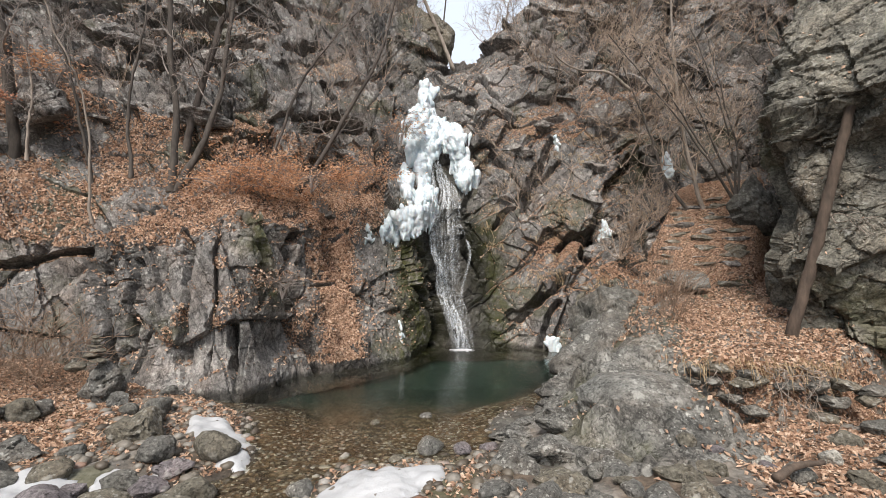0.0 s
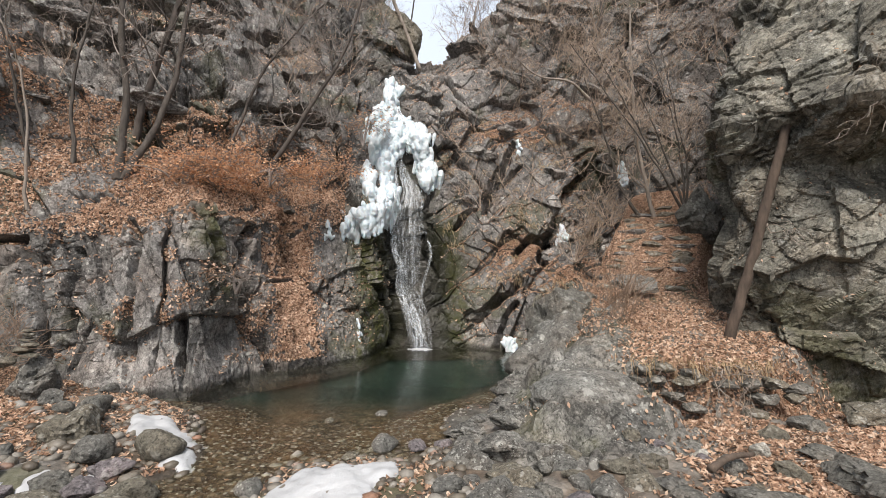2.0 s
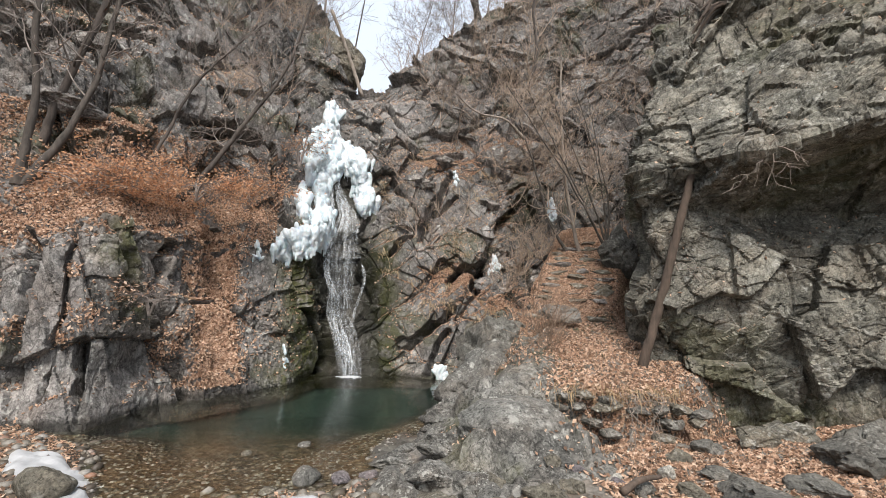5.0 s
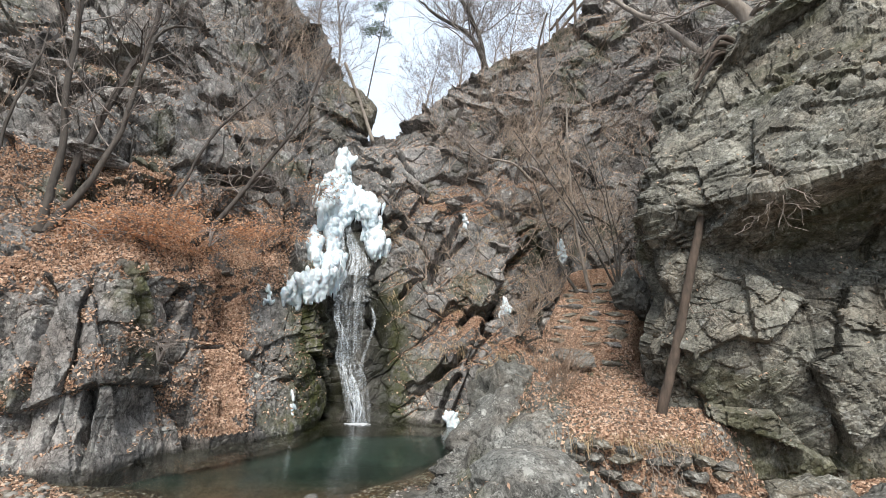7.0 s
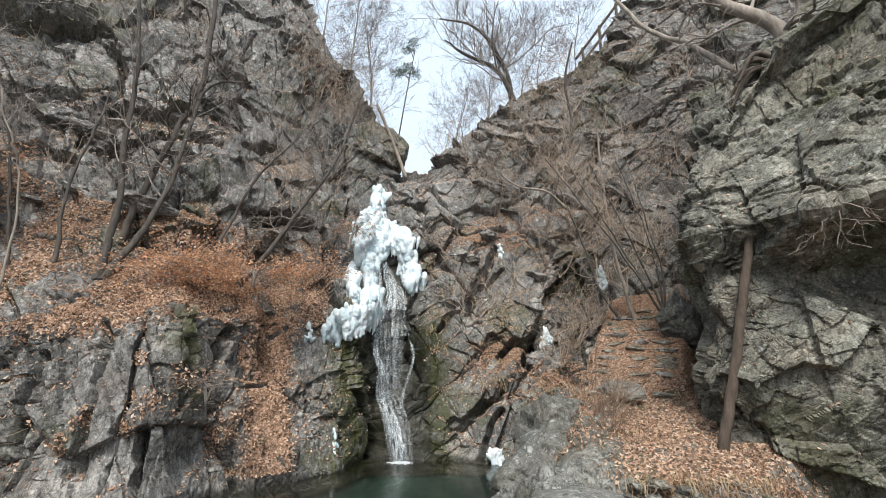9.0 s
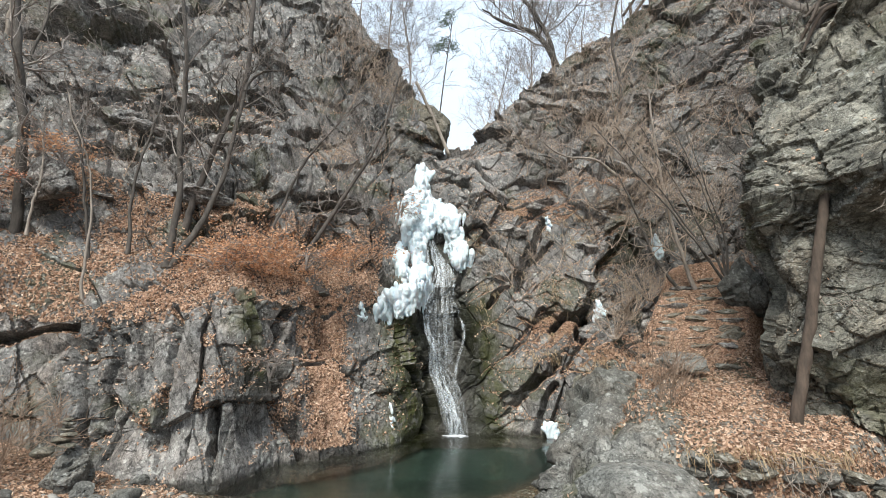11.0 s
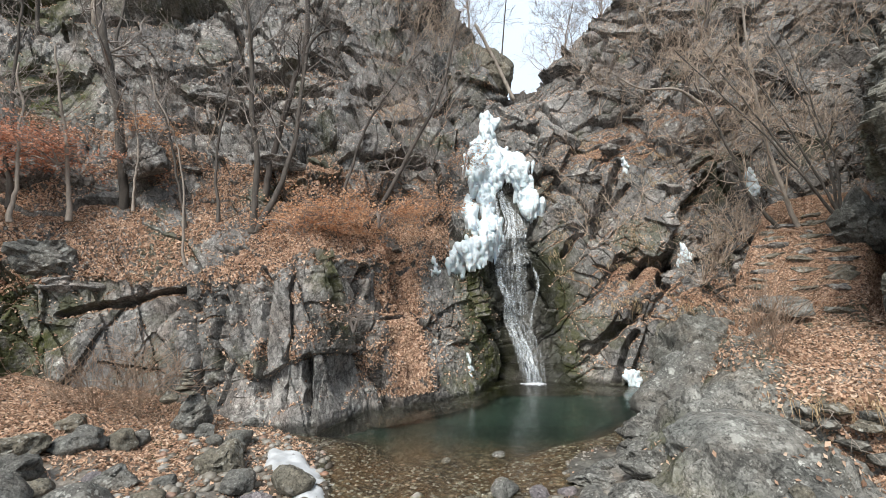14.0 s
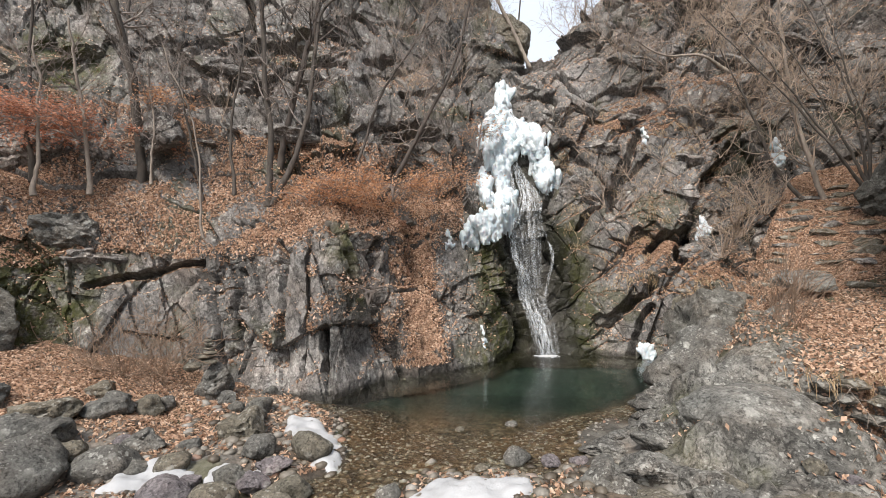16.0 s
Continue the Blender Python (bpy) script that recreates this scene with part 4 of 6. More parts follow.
def grow(soup, rng, start, way, length, radius, level, lift=0.12, wander=0.35, tips=None, least=0.0032):
    """A crooked branch with side twigs, level deep."""
    k = 5 if level > 0 else 4
    p, d = np.array(start, float), np.array(way, float)
    d /= np.linalg.norm(d)
    pts = [p]
    for _ in range(k):
        d = d + rng.normal(0, wander * 0.5, 3) + np.array((0, 0, lift))
        d /= np.linalg.norm(d)
        p = p + d * length / k
        pts.append(p)
    rad = np.maximum(np.linspace(radius, radius * 0.35, k + 1), least)
    tube(soup, pts, rad, 4 if radius > 0.008 else 3)
    if tips is not None and level <= 1:
        tips.extend(pts[2:])
    if level > 0:
        for _ in range(rng.integers(3, 6)):
            s = rng.uniform(0.25, 1.0)
            i = min(int(s * k), k - 1)
            q = pts[i] + (pts[i + 1] - pts[i]) * (s * k - i)
            along = pts[i + 1] - pts[i]
            side = rng.normal(0, 1, 3)
            side -= along * (side @ along) / (along @ along)
            side /= np.linalg.norm(side) + 1e-9
            w = along / np.linalg.norm(along) * 0.75 + side * rng.uniform(0.5, 1.0)
            grow(soup, rng, q, w, length * rng.uniform(0.4, 0.7), radius * 0.5, level - 1, lift, wander, tips, least)


LEAF_V = np.array([(0, -0.5, 0), (0.24, -0.05, 0.10), (0, 0.5, 0.03), (-0.24, -0.05, 0.10)])
LEAF_F = np.array([(0, 1, 2), (0, 2, 3)])


def leaves_mesh(name, centres, normals, rng, size=0.075, flutter=0.45):
    """Many small bent leaves, each lying about its normal."""
    c, n = np.asarray(centres, float), np.asarray(normals, float)
    n = n + rng.normal(0, flutter, n.shape)
    n /= np.linalg.norm(n, axis=1, keepdims=True) + 1e-9
    u = np.cross(n, rng.normal(0, 1, n.shape))
    u /= np.linalg.norm(u, axis=1, keepdims=True) + 1e-9
    w = np.cross(n, u)
    s = size * rng.uniform(0.6, 1.3, (len(c), 1))
    wide = rng.uniform(0.7, 1.5, len(c))[:, None, None]
    curl = rng.uniform(-0.6, 2.4, len(c))[:, None, None]
    v = c[:, None] + s[:, None] * (LEAF_V[None, :, 0:1] * wide * u[:, None] + LEAF_V[None, :, 1:2] * w[:, None] + LEAF_V[None, :, 2:3] * curl * n[:, None])
    f = (np.arange(len(c))[:, None, None] * 4 + LEAF_F[None]).reshape(-1, 3)
    return arrays_mesh(name, v.reshape(-1, 3), f, False)


def sample_grid(P, weight, count, rng):
    """Random places on a grid surface, by weight and area, with their normals."""
    n = grid_normals(P)
    n = np.where((n[..., 2] < 0)[..., None], -n, n)
    du, dv = np.diff(P, axis=0)[:, :-1], np.diff(P, axis=1)[:-1]
    area = np.linalg.norm(np.cross(du, dv), axis=2) * weight[:-1, :-1]
    prob = (area / area.sum()).ravel()
    k = rng.choice(len(prob), count, p=prob)
    i, j = np.unravel_index(k, area.shape)
    a, b = rng.random((count, 1)), rng.random((count, 1))
    return P[i, j] + a * du[i, j] + b * dv[i, j], n[i, j]


def stone_mesh(name, seed, size, angular=0.5, detail=4, rough=0.05):
    """A stone: a ball cut by planes, then worn and pitted; its base is at z = 0."""
    rng = np.random.default_rng(seed)
    bm = bmesh.new()
    bmesh.ops.create_icosphere(bm, subdivisions=detail, radius=1)
    v = np.array([x.co[:] for x in bm.verts])
    for _ in range(int(5 + 9 * angular)):
        d = rng.normal(0, 1, 3)
        d /= np.linalg.norm(d)
        cut = rng.uniform(0.62, 0.92) - 0.12 * angular
        over = np.maximum(v @ d - cut, 0)
        v = v - over[:, None] * d * (0.55 + 0.43 * angular)
    q = v + rng.uniform(0, 40, 3)
    v = v * (1 + 0.13 * fbm(q, 1.2, 3, seed)[:, None] + rough * fbm(q, 4.0, 3, seed + 5)[:, None])
    v = v / np.abs(v).max(0) * np.array(size) / 2
    v[:, 2] -= v[:, 2].min()
    if angular > 0.6:
        h, k = blocks(v, (0.3, 0.34, 0.22), seed, (15, 20, 0), 0.6)
        h2, k2 = blocks(v, (0.11, 0.12, 0.08), seed + 3, (15, 20, 0), 0.6)
        amp = min(1.0, max(size) / 0.9)
        u = v - v.mean(0)
        u /= np.linalg.norm(u, axis=1, keepdims=True) + 1e-9
        v = v + u * amp * (0.035 * h + 0.010 * h2 - 0.02 * k)[:, None]
    for x, c in zip(bm.verts, v):
        x.co = c
    for f in bm.faces:
        f.smooth = angular < 0.75
    me = bpy.data.meshes.new(name)
    bm.to_mesh(me)
    bm.free()
    return me


def stone(name, seed, x, y, size, angular, mat, label, category="stone", group="", z=None, sink=0.2, turn=(0, 0, None), detail=4):
    rng = np.random.default_rng(seed + 900)
    ob = part(name, stone_mesh(name, seed, size, angular, detail), mat)
    base = ground_at(x, y) if z is None else z
    rz = rng.uniform(0, 360) if turn[2] is None else turn[2]
    ob.matrix_basis = pose(x, y, base - sink * size[2], turn[0], turn[1], rz)
    return tagged(ob, label, category, group)


# ---- ice and falling water ----
def frozen_fall():
    rng = np.random.default_rng(5)
    thing = tagged(new("frozen_waterfall"), "bulging white frozen waterfall with icicles on the cliff", "ice")
    tex = bpy.data.textures.new("ice relief", "CLOUDS")
    tex.noise_scale, tex.noise_depth = 0.07, 3

    def lobe(a0, z0, a1, z1, width0, width1, count, thick=0.14, drip=0.2):
        bm = bmesh.new()
        count = int(count * 1.5)
        for k in range(count):
            f = (k + rng.random()) / count
            az = a0 + (a1 - a0) * f + rng.normal(0, 0.5) * (width0 + (width1 - width0) * f)
            z = z0 + (z1 - z0) * f + rng.normal(0, 0.05)
            s = rng.uniform(0.03, 0.10)
            fall_by = rng.uniform(1.0, 3.2) * (0.1 / (s + 0.03)) ** 0.5
            p = on_wall(az, z, thick * rng.uniform(0.45, 0.8))
            m = Matrix.Translation(p - Vector((0, 0, s * fall_by * 0.6))) @ Euler((rng.normal(0, 0.15), rng.normal(0, 0.2), rng.uniform(0, 3))).to_matrix().to_4x4()
            if rng.random() < 0.35:
                bmesh.ops.create_icosphere(bm, subdivisions=2, radius=1, matrix=m @ Matrix.Diagonal((s * 1.1, s, s * 1.6, 1)))
            else:
                top = m @ Matrix.Translation((0, 0, s * fall_by))
                bmesh.ops.create_icosphere(bm, subdivisions=2, radius=1, matrix=top @ Matrix.Diagonal((s * 0.95, s * 0.8, s * 1.5, 1)))
                bmesh.ops.create_cone(bm, cap_ends=True, segments=6, radius1=s * rng.uniform(0.15, 0.5), radius2=s * 1.05, depth=s * fall_by * 2, matrix=m)
            if rng.random() < drip * 1.5:
                length, r = rng.uniform(0.15, 0.42), rng.uniform(0.012, 0.035)
                bmesh.ops.create_cone(bm, segments=7, radius1=0.008, radius2=r, depth=length, matrix=Matrix.Translation(p + Vector((0, -0.02, -length / 2))))
        ob = part("ice_lobe", bm, ICE, thing)
        r = ob.modifiers.new("remesh", "REMESH")
        r.mode, r.voxel_size, r.use_smooth_shade = "VOXEL", 0.015, True
        sm = ob.modifiers.new("melted", "SMOOTH")
        sm.factor, sm.iterations = 0.5, 3
        dm = ob.modifiers.new("relief", "DISPLACE")
        dm.texture, dm.strength, dm.texture_coords = tex, 0.02, "GLOBAL"

    lobe(-1.8, 6.35, -2.0, 5.4, 0.6, 0.9, 80)
    lobe(-2.2, 5.5, -2.9, 4.5, 1.1, 1.6, 150, 0.18)
    lobe(-0.3, 5.25, 1.2, 4.75, 1.2, 1.5, 130, 0.2)
    lobe(-1.2, 5.0, -1.6, 4.45, 1.4, 1.0, 100, 0.18)
    lobe(1.2, 5.0, 2.4, 4.0, 1.2, 0.9, 150, 0.2)
    lobe(2.0, 4.2, 3.2, 3.65, 0.9, 0.9, 90, 0.16, 0.4)
    lobe(3.2, 3.95, 4.4, 3.75, 0.5, 0.35, 30, 0.12, 0.6)
    lobe(-3.6, 4.9, -3.5, 4.2, 0.8, 1.0, 100, 0.12)
    lobe(-2.4, 4.5, -2.1, 3.2, 0.7, 0.6, 130, 0.18)
    lobe(-4.8, 3.8, -4.5, 3.1, 0.5, 0.45, 60, 0.1, 0.7)
    lobe(-2.3, 3.3, -3.6, 2.75, 1.0, 1.5, 190, 0.18, 0.12)
    lobe(-3.4, 2.8, -6.8, 2.42, 1.0, 0.8, 190, 0.14, 0.05)


frozen_fall()


def ice_patch(az, z, w, h, count, seed, label, out=0.06):
    rng = np.random.default_rng(seed)
    bm = bmesh.new()
    for k in range(count * 3):
        f = rng.random()
        p = on_wall(az, z, out) + Vector((rng.normal(0, w / 3) * (1 - 0.6 * f) + 0.15 * w * math.sin(5 * f), rng.normal(0, 0.03), (f - 0.5) * h))
        s = rng.uniform(0.02, 0.05) * (w / 0.3) ** 0.5
        bmesh.ops.create_icosphere(bm, subdivisions=2, radius=1, matrix=Matrix.Translation(p) @ Euler((rng.normal(0, 0.3), rng.normal(0, 0.4), 0)).to_matrix().to_4x4() @ Matrix.Diagonal((s, s, s * 2.6, 1)))
    ob = part("ice_patch", bm, ICE)
    r = ob.modifiers.new("remesh", "REMESH")
    r.mode, r.voxel_size, r.use_smooth_shade = "VOXEL", 0.013, True
    tagged(ob, label, "ice", "ice patches on the rock")


ice_patch(14.4, 4.65, 0.14, 0.32, 12, 1, "small white icicle clinging to the rock")
ice_patch(27.1, 3.9, 0.2, 0.5, 16, 2, "white lump of ice hanging in a rock cleft", 0.7)
ice_patch(20.0, 2.4, 0.18, 0.40, 14, 3, "white ice patch on dark rock")
ice_patch(13.3, 0.14, 0.28, 0.2, 16, 4, "melting white ice at the pool's edge", 0.25)
ice_patch(-5.3, 0.45, 0.09, 0.6, 7, 5, "thin ice curtain on wet rock", 0.03)
ice_patch(-9.2, 2.35, 0.12, 0.34, 9, 6, "short white icicle under a rock ledge", 0.05)


def veil(points, widths, strands, thickness, parent, out=0.3):
    """Falling water: many narrow strands side by side down the rock, uneven in width."""
    rng = np.random.default_rng(int(points[0][1] * 100) + strands)
    line = smooth_line([on_wall(a, z, out) for a, z in points], 50)
    w = np.interp(np.linspace(0, 1, 50), np.linspace(0, 1, len(widths)), widths)
    V, F, T = [], [], []
    for k in range(strands):
        u = rng.uniform(-1, 1)
        i0, i1 = (rng.integers(0, 12), 50) if rng.random() < 0.6 else sorted(rng.integers(0, 50, 2))
        if i1 - i0 < 6:
            continue
        c = line[i0:i1].copy()
        m = len(c)
        wob = np.cumsum(rng.normal(0, 0.004, m))
        c[:, 0] += u * w[i0:i1] + wob
        c[:, 1] -= rng.uniform(0, 0.06)
        half = rng.uniform(0.004, 0.03) * rng.uniform(0.6, 1.4, m)
        P = np.stack([c - np.stack([half, 0 * half, 0 * half], 1), c - (0, 0.008, 0), c + np.stack([half, 0 * half, 0 * half], 1)], 1)
        F.append(grid_faces(m, 3) + sum(len(v) for v in V))
        V.append(P.reshape(-1, 3))
        T.append(np.broadcast_to(np.array((0.25, 1.0, 0.25)) * thickness * rng.uniform(0.4, 1.1), (m, 3)).ravel())
    me = arrays_mesh("veil", np.concatenate(V), np.concatenate(F), True, (("veil_thickness", np.concatenate(T)),))
    return tagged(part("veil", me, FALLING, parent), kind="stuff")


fall = tagged(new("waterfall"), "thin white waterfall over dark wet rock into the pool", "waterfall")
veil([(-1.2, 5.65), (-0.7, 5.35), (-0.2, 5.1)], (0.03, 0.08, 0.05), 26, 0.6, fall, 0.24)
veil([(-1.2, 4.2), (-0.9, 3.6), (-0.8, 3.0), (-1.3, 2.6)], (0.02, 0.05, 0.07, 0.05), 12, 0.45, fall, 0.26)
veil([(-0.6, 4.2), (0.2, 3.75), (0.8, 3.4), (0.7, 3.0)], (0.05, 0.10, 0.16, 0.24), 50, 0.5, fall, 0.26)
veil([(0.4, 3.05), (0.4, 2.8), (0.4, 2.4)], (0.30, 0.36, 0.38), 46, 0.3, fall)
veil([(-1.3, 2.75), (-0.8, 2.1), (-0.3, 1.6), (0.5, 1.1), (1.9, 0.33), (2.8, -0.02)], (0.03, 0.05, 0.06, 0.08, 0.09, 0.12), 24, 0.42, fall)
veil([(1.5, 2.9), (2.6, 2.3), (3.4, 1.9), (2.4, 1.15), (2.3, 0.68), (2.9, -0.02)], (0.02, 0.03, 0.04, 0.06, 0.08, 0.12), 10, 0.36, fall)
veil([(0.3, 2.7), (0.4, 2.0), (0.6, 1.3)], (0.36, 0.36, 0.28), 70, 0.22, fall)
veil([(-0.3, 1.7), (0.6, 1.25), (1.5, 0.8), (2.4, 0.3), (2.8, -0.02)], (0.08, 0.2, 0.24, 0.2, 0.17), 32, 0.24, fall)
veil([(1.2, 0.9), (1.9, 0.5), (2.6, -0.02)], (0.06, 0.08, 0.12), 26, 0.5, fall)
splash = bmesh.new()
srng = np.random.default_rng(8)
for _ in range(120):
    a, r = srng.uniform(0, 6.28), abs(srng.normal(0, 0.07))
    s = srng.uniform(0.008, 0.03)
    c = on_wall(2.6, 0.0, 0.3)
    bmesh.ops.create_icosphere(splash, subdivisions=1, radius=1, matrix=Matrix.Translation((c.x + 1.5 * r * math.cos(a), c.y - 0.1 + r * math.sin(a), 0.008)) @ Matrix.Diagonal((s * 1.6, s * 1.6, s * 0.6, 1)))
tagged(part("foam", splash, SNOW, fall, "white foam where the water strikes the pool"), kind="stuff")

# ---- large rock blocks standing out of the cliff ----
ROCK_GROUP = "large blocks in the cliff"
for seed, x, y, z, size, turn, ang, mat, label in (
    (202, 1.55, 10.1, 0.1, (1.2, 0.9, 1.7), (-8, 22, -8), 0.9, DARK_SLAB, "dark angular rock block beside the pool"),
    (203, 1.75, 9.75, -0.2, (0.7, 0.5, 0.85), (0, 25, 0), 0.85, BOULDER, "pale grey rock wedge at the water"),
    (204, 2.6, 9.5, 0.0, (0.9, 0.7, 1.3), (0, 30, 20), 0.9, BROWN_BOULDER, "brownish rock block above the pool's far corner"),
    (205, -0.35, 12.7, 7.4, (1.7, 1.2, 1.7), (0, -8, 20), 0.8, BROWN_BOULDER, "rust-brown rock knob above the fall"),
    (206, 0.5, 12.6, 6.3, (1.6, 1.2, 0.9), (0, 12, 0), 0.7, CLIFF, "pale slanting rock at the lip of the fall"),
    (207, -1.7, 9.2, 2.2, (0.9, 0.6, 0.35), (0, 6, -15), 0.8, DARK_SLAB, "flat dark slab jutting over a hollow"),
    (208, -2.45, 8.85, 2.55, (0.7, 0.5, 0.28), (0, 4, 10), 0.8, BOULDER, "flat grey slab on the ledge"),
    (210, -6.75, 6.1, 1.7, (1.3, 0.9, 0.6), (0, 10, 40), 0.85, CLIFF, "broken rock slab on the leafy slope"),
    (211, -6.2, 6.9, 3.9, (0.9, 0.8, 0.9), (0, 0, 20), 0.85, CLIFF, "square rock block under an overhang"),
    (212, -7.0, 5.8, 2.1, (1.1, 0.8, 0.8), (0, 18, 60), 0.85, BOULDER, "tilted rock block among dead leaves"),
    (213, -8.4, 6.2, 3.3, (1.6, 1.0, 1.2), (0, 0, 40), 0.8, CLIFF, "big rock block on the upper leafy ledge"),
    (214, 2.2, 10.2, 1.4, (0.9, 0.6, 0.7), (0, 15, 0), 0.85, BOULDER, "grey rock block on the stepped slope"),
    (215, 3.6, 9.9, 1.5, (0.9, 0.7, 0.8), (0, -10, 30), 0.85, CLIFF, "mossy rock block in a cleft"),
    (216, 1.0, 10.7, 3.1, (0.8, 0.6, 0.9), (0, 25, 0), 0.85, CLIFF, "angular rock block beside the ice"),
    (218, -0.62, 11.75, 6.55, (0.55, 0.5, 0.7), (0, 0, 10), 0.85, DARK_SLAB, "black wet rock above the head of the fall"),
    # added block; its dark colour stands in for the shade of a hollow
    (219, 5.75, 8.3, 2.0, (0.9, 0.9, 1.5), (0, -10, 30), 0.8, DARK_SLAB, "added dark block standing in for a shaded hollow above the path"),
    (220, 4.75, 5.95, 0.9, (0.9, 0.8, 1.3), (0, -8, 25), 0.8, OVERHANG, "angular grey rock at the corner of the overhang"),
    (221, 4.55, 5.45, 0.8, (0.5, 0.5, 0.6), (0, 12, 70), 0.85, DARK_SLAB, "dark rock block at the corner of the overhang"),
    (222, 5.3, 3.35, 0.1, (1.9, 0.7, 0.55), (0, -22, -8), 0.95, DARK_SLAB, "dark slanting slab under the overhang"),
    (223, 5.9, 3.2, 0.2, (1.7, 0.8, 0.8), (0, -26, -14), 0.95, DARK_SLAB, "dark slanting slab under the overhang"),
    (224, 4.75, 3.85, 0.15, (0.8, 0.5, 0.4), (0, -14, -20), 0.9, OVERHANG, "grey rock wedge at the foot of the overhang"),
    (217, -7.6, 4.7, 0.3, (1.8, 1.0, 1.7), (0, 0, 50), 0.7, DARK_SLAB, "dark mossy rock at the foot of the slope"),
):
    stone("rock_block", seed, x, y, size, ang, mat, label, "rock", ROCK_GROUP, z=z, sink=0, turn=turn, detail=5)

# flat slabs that jut from the faces, with dark gaps under them
lrng = np.random.default_rng(250)
for k in range(46):
    right = k % 2
    az = lrng.uniform(6, 30) if right else lrng.uniform(-42, -6)
    z = lrng.uniform(2.6, 9.5) if right else lrng.uniform(3.9, 11.0)
    p = on_wall(az, z, -0.05)
    w = lrng.uniform(0.45, 1.3)
    stone("jutting_slab", 260 + k, p.x, p.y, (w, 0.55, lrng.uniform(0.14, 0.4)), 0.95, CLIFF, "flat grey slab jutting from the cliff face", "rock", "slabs jutting from the cliff",
          z=p.z, sink=0, turn=(lrng.normal(-4, 5), lrng.normal(22 if right else 8, 8), -az + lrng.normal(0, 12)), detail=4)

# ---- shore stones ----
MATS = (BOULDER, BROWN_BOULDER, PURPLE_BOULDER, DARK_SLAB)
LEFT_STONES = (
    (-4.39, 4.21, 0.52, 0.7, 0), (-4.18, 4.53, 0.42, 0.6, 1), (-4.17, 4.72, 0.31, 0.5, 0), (-4.69, 3.79, 0.62, 0.8, 1), (-4.38, 3.37, 0.70, 0.7, 0),
    (-3.77, 2.90, 0.77, 0.6, 0), (-3.42, 3.30, 0.54, 0.4, 0), (-2.96, 3.43, 0.34, 0.5, 1), (-2.41, 3.42, 0.34, 0.8, 3), (-2.87, 4.30, 0.62, 0.8, 1),
    (-2.46, 3.93, 0.38, 0.2, 0), (-2.02, 4.08, 0.48, 0.2, 1), (-2.16, 3.39, 0.36, 0.8, 2), (-1.88, 3.40, 0.38, 0.3, 1), (-1.84, 3.08, 0.37, 0.3, 1),
    (-2.26, 3.05, 0.36, 0.5, 1))
LEFT_STONES_MORE = (
    (-3.54, 3.81, 0.42, 0.8, 0), (-2.65, 3.00, 0.41, 0.6, 2), (-3.77, 5.27, 0.36, 0.8, 0), (-3.18, 5.09, 0.36, 0.6, 3), (-3.56, 5.96, 0.25, 0.7, 0),
    (-1.10, 3.49, 0.26, 0.4, 0), (-1.33, 3.30, 0.14, 0.4, 3), (-3.90, 3.37, 0.32, 0.6, 1), (-3.75, 3.75, 0.26, 0.7, 2), (-3.12, 3.89, 0.25, 0.6, 0),
    (-3.21, 3.35, 0.29, 0.7, 3), (-2.63, 3.26, 0.21, 0.6, 2), (-3.47, 5.06, 0.26, 0.6, 3), (-3.0, 4.75, 0.3, 0.5, 3), (-2.2, 3.72, 0.34, 0.9, 2), (-4.9, 4.6, 0.4, 0.7, 1),
    (-5.5, 3.9, 0.5, 0.7, 0), (-5.2, 3.2, 0.6, 0.6, 1), (-4.9, 2.6, 0.6, 0.6, 0))
WORDS = ("grey", "brownish", "purplish", "dark")
for k, (x, y, w, ang, m) in enumerate(LEFT_STONES + LEFT_STONES_MORE):
    shape = "rounded" if ang < 0.45 else ("worn" if ang < 0.65 else "angular")
    stone("boulder", 300 + k, x, y, (w, w * 0.8, w * (0.62 if ang < 0.7 else 0.55)), ang, MATS[m],
          f"{shape} {WORDS[m]} lichen-flecked boulder on the stony shore", "boulder", "boulders on the shore", sink=0.22)
for k, (x, y, w) in enumerate(((-0.13, 4.27, 0.32), (0.17, 4.22, 0.22), (-0.43, 4.05, 0.16), (-0.28, 3.91, 0.13), (0.25, 3.76, 0.15), (-0.22, 4.01, 0.11), (-0.01, 3.82, 0.12), (0.42, 4.3, 0.2), (-0.75, 5.0, 0.14), (-0.2, 5.2, 0.16), (-0.5, 3.1, 0.24), (-0.1, 2.95, 0.2))):
    stone("stone", 350 + k, x, y, (w, w * 0.8, w * 0.5), 0.45, (BOULDER, PURPLE_BOULDER, BROWN_BOULDER)[k % 3], "pale water-worn stone on the gravel bar", "stone", "stones on the gravel bar", z=-0.03, sink=0.1, detail=3)
for k, (x, y, w, h) in enumerate(((0.58, 3.75, 0.55, 0.34), (0.85, 3.36, 0.42, 0.24), (1.28, 3.45, 0.3, 0.2), (0.88, 2.97, 0.45, 0.2), (1.63, 3.22, 0.36, 0.2), (0.6, 2.98, 0.52, 0.24), (1.39, 2.97, 0.38, 0.2), (1.90, 3.22, 0.32, 0.2), (0.35, 3.2, 0.3, 0.16), (1.28, 3.15, 0.26, 0.16), (1.66, 3.00, 0.3, 0.16), (0.45, 2.7, 0.5, 0.2))):
    stone("stone", 370 + k, x, y, (w, w * 0.8, h), 0.8, (BOULDER, BROWN_BOULDER, BOULDER)[k % 3], "flat grey stone bedded in leaves and gravel", "stone", "bedded stones", sink=0.5)
